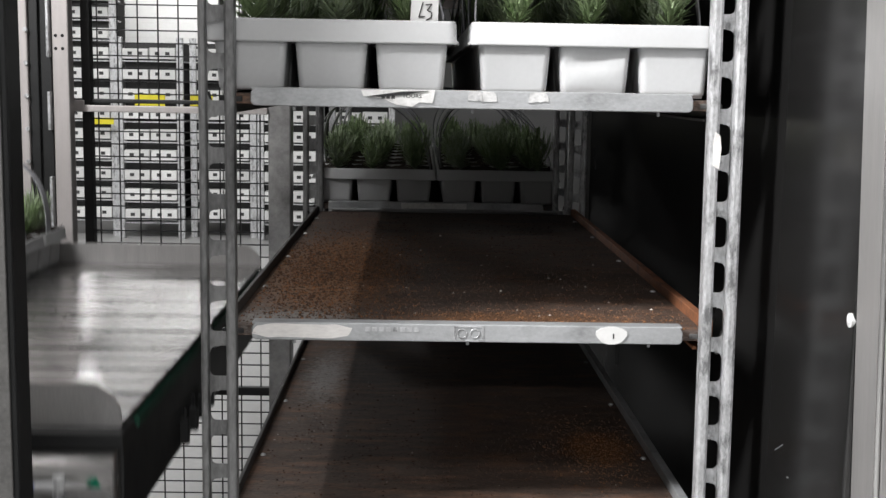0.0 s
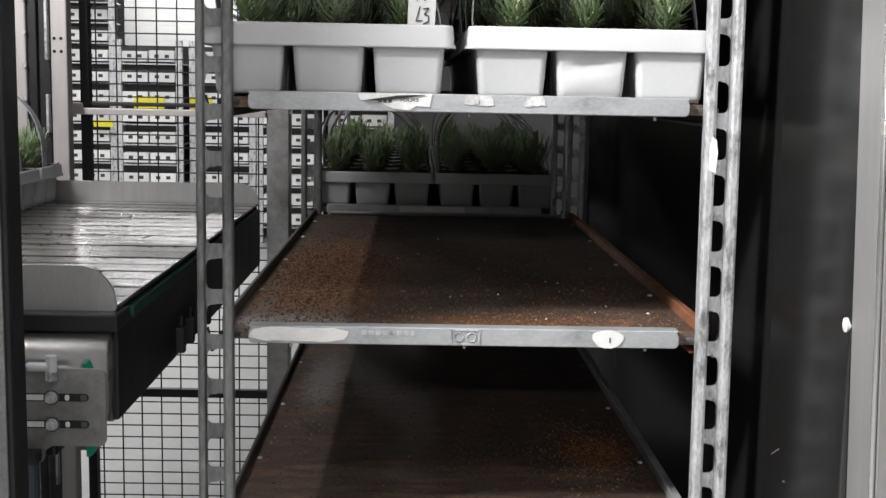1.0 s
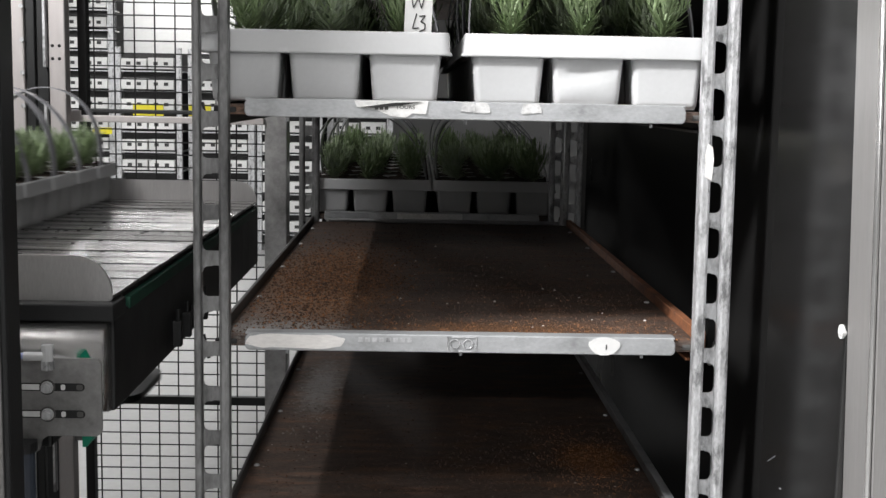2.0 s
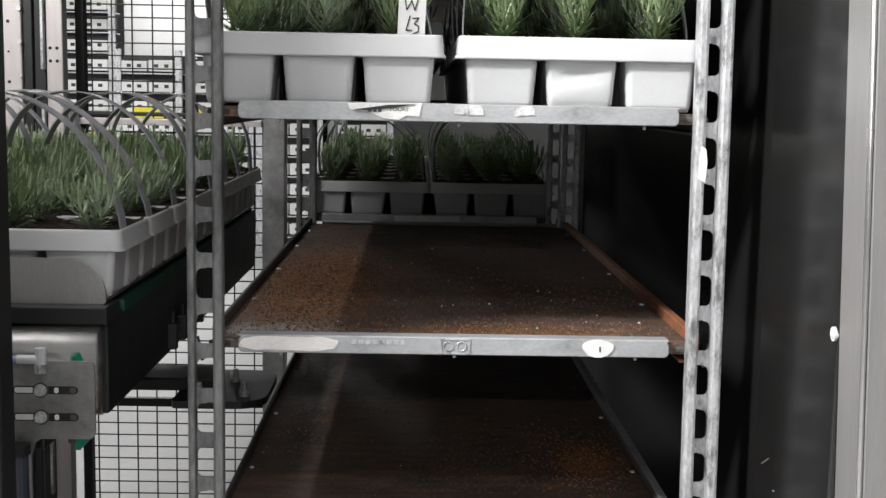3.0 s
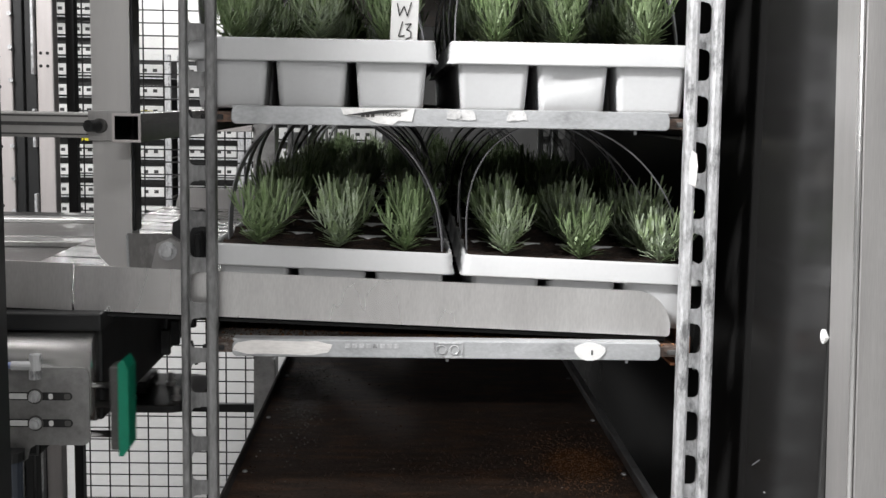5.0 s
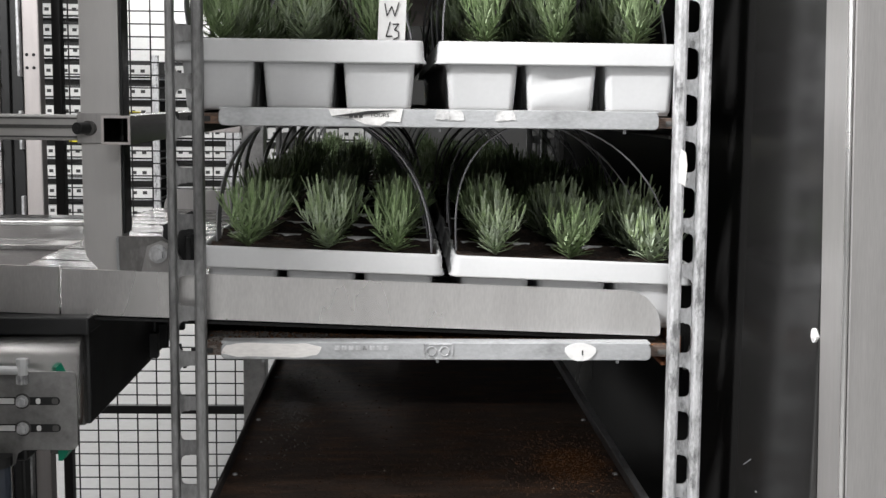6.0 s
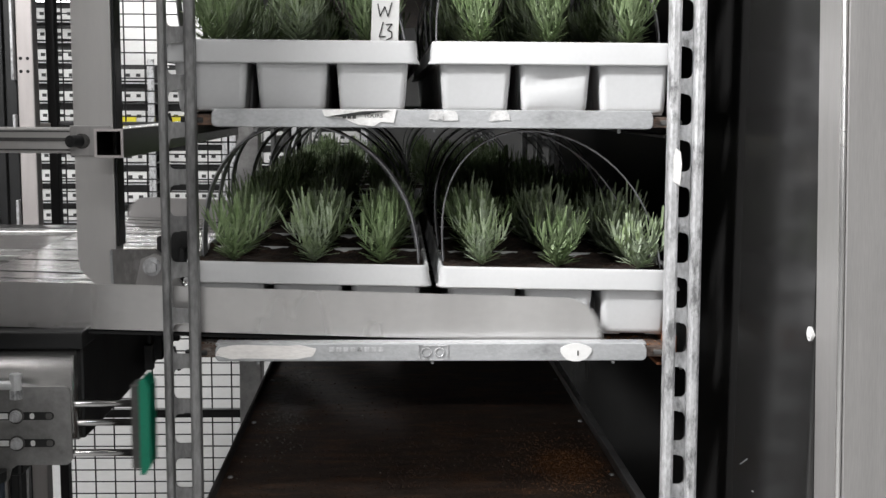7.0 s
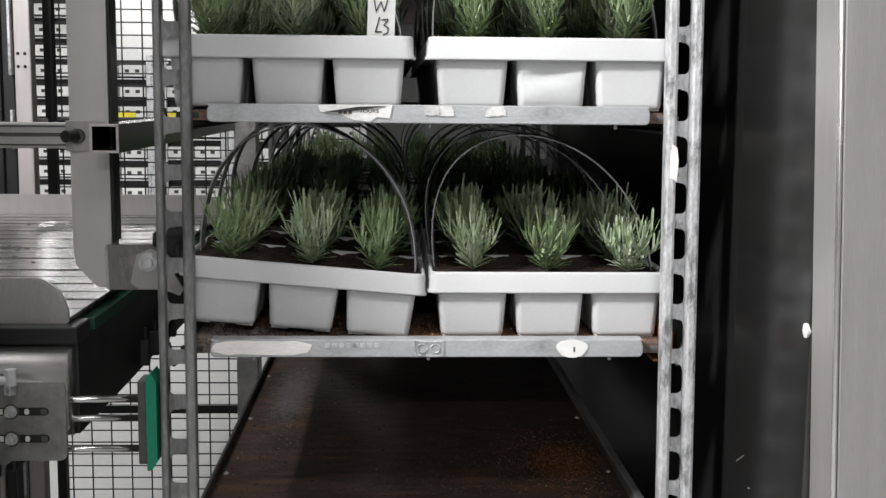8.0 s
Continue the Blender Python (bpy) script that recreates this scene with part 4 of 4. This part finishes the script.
for z0, z1 in ((-0.0125, -0.0105), (0.0105, 0.0125), (-0.001, 0.0035)):
    part("groove", box(nb(), -1.3, -0.2, 0.1635, 0.1645, tz + z0, tz + z1), M_RAIL, bar)
part("clamp_plate", box(nb(), -0.203, -0.1535, 0.1545, 0.1595, tz - 0.019, tz + 0.019, 0.001), M_PORTAL, strip, "pale clamp plate")
part("stub_ring", rod(nb(), (-0.187, 0.156, tz), (-0.1885, 0.15, tz), 0.0092, 20), M_RAIL, strip, "dull metal ring")
part("stub", rod(nb(), (-0.188, 0.156, tz), (-0.1975, 0.134, tz), 0.0074, 20), M_DARKSTEEL, strip, "dark round stub")
part("stub_bore", rod(nb(), (-0.1974, 0.1345, tz), (-0.1979, 0.1332, tz), 0.0034, 6), M_SHADE_SOIL, strip, "dark hexagon socket")
brk2 = nb()
plate(brk2, [(-0.153, 1.24), (-0.153, 1.296), (-0.1, 1.297), (-0.078, 1.282), (-0.08, 1.24)], 0.14, 0.146)
arm_up = nb()
plate(arm_up, [(-0.1, 1.25), (-0.098, 1.31), (-0.062, 1.328), (-0.05, 1.322), (-0.052, 1.27), (-0.07, 1.25)], 0.15, 0.156)
part("bracket_arm", arm_up, M_DARKSTEEL, strip, "dark bracket arm")
part("bracket", brk2, M_SCUFFED, strip, "scuffed metal bracket")
lug = nb()
plate(lug, [(-0.121, 1.251), (-0.113, 1.286), (-0.096, 1.293), (-0.081, 1.286), (-0.056, 1.243), (-0.061, 1.235), (-0.081, 1.243), (-0.111, 1.243)], 0.125, 0.131)
part("lug", lug, M_PORTAL, strip, "bent steel lug")
bb = nb()
rod(bb, (-0.099, 0.125, 1.277), (-0.099, 0.121, 1.277), 0.0115, 18)
rod(bb, (-0.099, 0.121, 1.277), (-0.099, 0.113, 1.277), 0.0075, 6)
part("bolt", bb, M_GALV, strip, "bright hex bolt")
part("pusher_bar", box(nb(), -0.066, -0.058, 0.12, 0.19, 1.262, 1.3, 0.002), M_DARKSTEEL, strip)

# guide columns of the lift, and the mesh fence behind
col = thing("guide_column", pose(-0.673, 1.5, 0), "pale steel guide column with bolt holes", "column", "guide columns")
part("profile", box(nb(), -0.019, 0.019, -0.02, 0.02, 0, 2.7, 0.003), M_ALU, col)
for z in (1.55, 1.58, 1.9, 2.2):
    for x in (-0.01, 0.006):
        part("bolt_hole", rod(nb(), (x, -0.021, z), (x, -0.0195, z), 0.004, 10), M_SHADE_SOIL, col)
part("slide_strip", box(nb(), -0.05, -0.024, -0.01, 0.01, 0, 2.7, 0.002), M_DARKSTEEL, col, "dark slide strip")
for z0, z1 in ((1.53, 2.7), (1.36, 1.45), (0.5, 1.25)):
    part("edge_strip", box(nb(), -0.03, -0.0235, -0.03, -0.012, z0, z1, 0.001), M_GALV, col)
col2 = thing("guide_column", pose(-0.75, 1.5, 0), "pale perforated steel guide column", "column", "guide columns")
part("profile", box(nb(), -0.07, 0.0, -0.02, 0.02, 0, 2.7, 0.003), M_ALU, col2)
for i in range(14):
    part("bolt_hole", rod(nb(), (-0.03, -0.0212, 1.15 + i * 0.07), (-0.03, -0.0195, 1.15 + i * 0.07), 0.004 if i % 2 else 0.0025, 10), M_SHADE_SOIL, col2)
part("edge_strip", box(nb(), 0.001, 0.022, -0.01, 0.03, 0, 2.7, 0.002), M_DARKSTEEL, col2)
for i in range(24):
    part("screw_head", rod(nb(), (-0.003, -0.0195, 0.9 + i * 0.077), (-0.003, -0.026, 0.9 + i * 0.077), 0.0055, 8), M_GALV, col2)

fence = thing("mesh_fence", pose(-0.2, 1.6, 0), "dark wire mesh safety fence in a steel frame", "fence")
part("post", box(nb(), 0.0, 0.055, -0.03, 0.03, 0, 2.7, 0.003), M_BRACKET, fence, "dull steel square post")
part("post", box(nb(), -0.456, -0.434, -0.015, 0.015, 0, 2.7, 0.002), M_DARKSTEEL, fence, "black fence post")
part("rail", box(nb(), -0.434, 0.0, -0.012, 0.012, 0.692, 0.713, 0.004), M_DARKSTEEL, fence)
part("rail", box(nb(), -0.434, -0.0, -0.012, 0.012, 1.423, 1.433, 0.002), M_DARKSTEEL, fence)
part("cross_bar", box(nb(), -0.5, 0.0, -0.045, -0.02, 1.402, 1.418, 0.002), M_ALU, fence, "pale aluminium bar")
part("cross_bar_end", box(nb(), -0.505, -0.44, -0.05, -0.046, 1.404, 1.43, 0.002), M_ALU, fence)
for i in range(9):
    x = -0.42 + i * 0.0495
    part("wire", rod(nb(), (x, 0.0, 0.05), (x, 0.0, 2.65), 0.0019, 6), M_MESH, fence)
HW = meshed(rod(nb(), (-0.434, 0.004, 0), (0.0, 0.004, 0), 0.0017, 6), "wire", M_MESH)
for i in range(84):
    z = 0.06 + i * 0.0308
    part("wire", HW, None, fence, "", pose(0, 0, z))

hang = thing("strip_light", pose(-2.9, 9.1, 2.32), "glowing white strip light hanging over the distant trolleys", "lamp")
part("tube", box(nb(), -0.35, 0.35, -0.04, 0.04, 0.0, 0.05, 0.01), M_GLOW, hang)
for x in (-0.3, 0.3):
    part("wire", rod(nb(), (x, 0, 0.05), (x, 0, 0.88), 0.003, 6), M_GALV, hang)

GRIP = meshed(box(nb(), -0.02, 0.02, -0.0007, 0.0007, -0.015, 0.015), "grip_hole", M_FARDARK)


# far stacks of trolleys with white trays, seen through the fence
def far_stack(x, y, w, top, seed, deep=1.3):
    rnd = random.Random(seed)
    t = thing("loaded_trolley", pose(x, y, 0), "distant trolley stacked with white trays", "trolley", "distant loaded trolleys")
    for sx in (-1, 1):
        part("post", box(nb(), sx * w / 2 - 0.03, sx * w / 2 + 0.03, -0.02, 0.02, 0, top, 0.003), M_GALV, t)
    z = 0.16
    part("base", box(nb(), -w / 2, w / 2, 0, deep, 0.14, 0.16), M_GALV, t)
    # Dark filler block puts the shade between tray rows into colour.
    part("load_shadow", box(nb(), -w / 2 + 0.03, w / 2 - 0.03, 0.1, deep, 0.16, top - 0.05), M_FARDARK, t, "dark block standing in for shade between the trays")
    while z < top - 0.1:
        for j in (0, 1):
            x0 = -w / 2 + 0.035 + j * (w / 2 - 0.03)
            bm = box(nb(), x0, x0 + w / 2 - 0.045, -0.02, 0.14, z + 0.015, z + 0.115 + rnd.uniform(-0.008, 0.005), 0.006)
            tr = part("tray", bm, M_FAR, t, "white plastic tray front")
            for q in range(2):
                xc = x0 + (w / 2 - 0.045) * (0.3 + 0.4 * q)
                part("grip_hole", GRIP, None, tr, "", pose(xc, -0.0208, z + 0.065))
        part("shelf", box(nb(), -w / 2, w / 2, 0.0, deep, z - 0.012, z, 0.002), M_GALV, t)
        z += 0.186
    return t


for i, x in enumerate((-5.0, -4.35, -3.7, -3.05, -2.4, -1.75, -1.1, -0.45)):
    far_stack(x, 9.7 + 0.15 * (i % 2), 0.56, 2.5 if i in (0, 1, 2, 3) else 1.86, 40 + i, 0.3 if i == 3 else 1.3)
for x, y, z, w in ((-2.395, 9.67, 1.235, 0.28), (-1.95, 9.824, 1.235, 0.21), (-2.82, 9.67, 1.06, 0.18)):
    lb = thing("shelf_label", pose(x, y, z), "yellow hanging shelf label", "label", "yellow labels")
    part("card", box(nb(), -w / 2, w / 2, -0.003, 0.003, 0, 0.11 if w > 0.2 else 0.06, 0.002), M_YELLOW, lb)
# pale slatted shutter high behind the stacks
sh = thing("roller_shutter", pose(-2.35, 11.6, 0.0), "pale slatted roller shutter behind the stacks", "shutter")
for i in range(19):
    part("slat", box(nb(), -0.75, 0.75, -0.012, 0.012, i * 0.16, i * 0.16 + 0.1592, 0.001), M_SHUTTER, sh)


# ---------- what moves ----------
random.seed(3)
batch = []
for i in range(ROWS):
    for s, c in ((-1, -0.1405), (1, 0.1385)):
        batch.append((s, c, ROW_Y[i], plant_tray(pose(-0.26 + c, ROW_Y[i], 1.25), 300 + i * 2 + s, front=None if i else ((1, 2, 4) if s < 0 else (0, 3, 5)))))

# lift of the carriage, seconds and metres
LIFT = [(0, -0.143), (0.1, -0.087), (0.2, -0.042), (0.3, -0.022), (0.4, -0.0205), (0.5, -0.0187), (0.8, -0.0099), (1.0, 0), (1.4, 0.018), (1.55, 0.0205), (3.0, 0.019), (4.0, 0.0175), (6.05, 0.0175), (6.2, 0.013), (6.45, 0.0045), (8, 0.0045)]
# slide of the platform into the trolley
SLIDE = [(0, 0), (3.1, 0), (3.2, 0.027), (3.3, 0.092), (3.4, 0.17), (3.5, 0.251), (3.6, 0.335), (3.7, 0.417), (3.8, 0.497), (3.9, 0.57), (4.0, 0.615), (4.1, 0.64), (4.2, 0.657),
         (4.35, 0.67), (6.75, 0.67), (6.8, 0.668), (6.9, 0.65), (7.0, 0.604), (7.1, 0.534), (7.2, 0.451), (7.3, 0.365), (7.5, 0.198), (7.6, 0.12), (7.7, 0.05), (7.8, 0.01), (7.9, -0.006), (8.0, -0.008)]
DROOP = 1.9 / 0.67
PIVOT = pose(-0.03, 0, 1.22)


def value(rows, t):
    ts, vs = [r[0] for r in rows], [r[1] for r in rows]
    return float(np.interp(t, ts, vs))


TIMES = sorted({round(0.1 * i, 1) for i in range(81)})


def ride(t):
    """The platform's travel in the machine's space: lift, droop and slide."""
    s = value(SLIDE, t)
    return pose(0, 0, value(LIFT, t)) @ PIVOT @ pose(0, 0, 0, 0, DROOP * max(s, 0) ** 1.0, 0) @ PIVOT.inverted() @ pose(s, 0, 0)


def motions():
    walk(carriage, [(t, MACH @ pose(0, 0, value(LIFT, t))) for t in TIMES])
    walk(platform, [(t, MACH @ ride(t)) for t in TIMES])
    clampx = [(0, -0.0155), (3.0, -0.0155), (3.1, 0.0115), (3.2, 0.047), (3.3, 0.088), (3.4, 0.095), (4.7, 0.096), (5.3, -0.0155), (6.7, -0.0155), (6.8, 0.001), (6.9, 0.039), (7.0, 0.084), (7.1, 0.097), (8, 0.097)]
    walk(clamp, [(t, MACH @ pose(value(clampx, t) - 0.0135, 0, value(LIFT, t))) for t in TIMES])
    armx = [(0, -0.3), (1.8, -0.3), (2.5, 0), (4.75, 0), (5.5, -0.3), (8, -0.3)]
    walk(arm, [(t, MACH @ pose(value(armx, t), 0, 0)) for t in TIMES])
    stripx = [(0, -0.9), (3.3, -0.9), (3.5, -0.66), (3.7, -0.42), (3.9, -0.18), (4.0, -0.09), (4.1, -0.04), (4.2, -0.018), (4.35, -0.006), (4.7, -0.005), (5.6, 0.0), (8, 0.0)]
    walk(strip, [(t, pose(value(stripx, t), 0, value(LIFT, t), 0, 0, 0.5)) for t in TIMES])
    # trays wait on the platform, ride in, and settle on the shelf as the platform leaves
    feed = [(0, -0.44), (1.75, -0.44), (2.65, 0), (8, 0)]
    push = [(0, 0), (3.2, 0), (3.4, -0.01), (3.6, -0.007), (4.0, -0.005), (4.1, -0.003), (4.2, 0.008), (4.35, 0.018), (6.75, 0.018), (8, 0.018)]
    # metres along, height of the tray's foot and tilt while the platform withdraws
    right = [(6.8, 0.392, None, None), (6.9, 0.384, None, None), (7.0, 0.384, 1.2135, 0.9), (7.1, 0.383, 1.2135, 4.0), (7.2, 0.383, 1.2085, 5.3), (7.3, 0.384, 1.2065, 5.0),
             (7.4, 0.381, 1.2043, 0.8), (7.5, 0.379, 1.2043, 0), (8.0, 0.3785, 1.2043, 0)]
    left = [(6.8, 0.108, None, None), (6.9, 0.1, None, None), (7.1, 0.1, 1.2185, 0.3), (7.3, 0.1, 1.2215, 0.2), (7.4, 0.098, 1.2190, 4.4), (7.5, 0.096, 1.2135, 7.6), (7.6, 0.096, 1.2125, 5.6), (7.7, 0.097, 1.2125, 4.9), (8.0, 0.0965, 1.2125, 4.7)]
    for s, c, y, t_ob in batch:
        rows = []
        drop = right if s > 0 else left
        for t in TIMES:
            on = MACH @ ride(min(t, 6.75)) @ pose((-0.125 if s > 0 else -0.421) + value(feed, t) + value(push, t), y, 1.2255)
            if t > 6.75:
                on = pose(0, 0, value(LIFT, t) - value(LIFT, 6.75)) @ on
            if t >= 6.8:
                shift = value([(r[0], r[1]) for r in drop], t) - drop[0][1]
                keys = [r for r in drop if r[2] is not None]
                z0, a0 = on.translation.z, 1.9
                zr = [(6.9, z0)] + [(r[0], r[2]) for r in keys]
                ar = [(6.9, a0)] + [(r[0], r[3]) for r in keys]
                on = pose(on.translation.x + shift, on.translation.y, value(zr, t), 0, value(ar, t), 0.5)
            rows.append((t, on))
        walk(t_ob, rows)


motions()
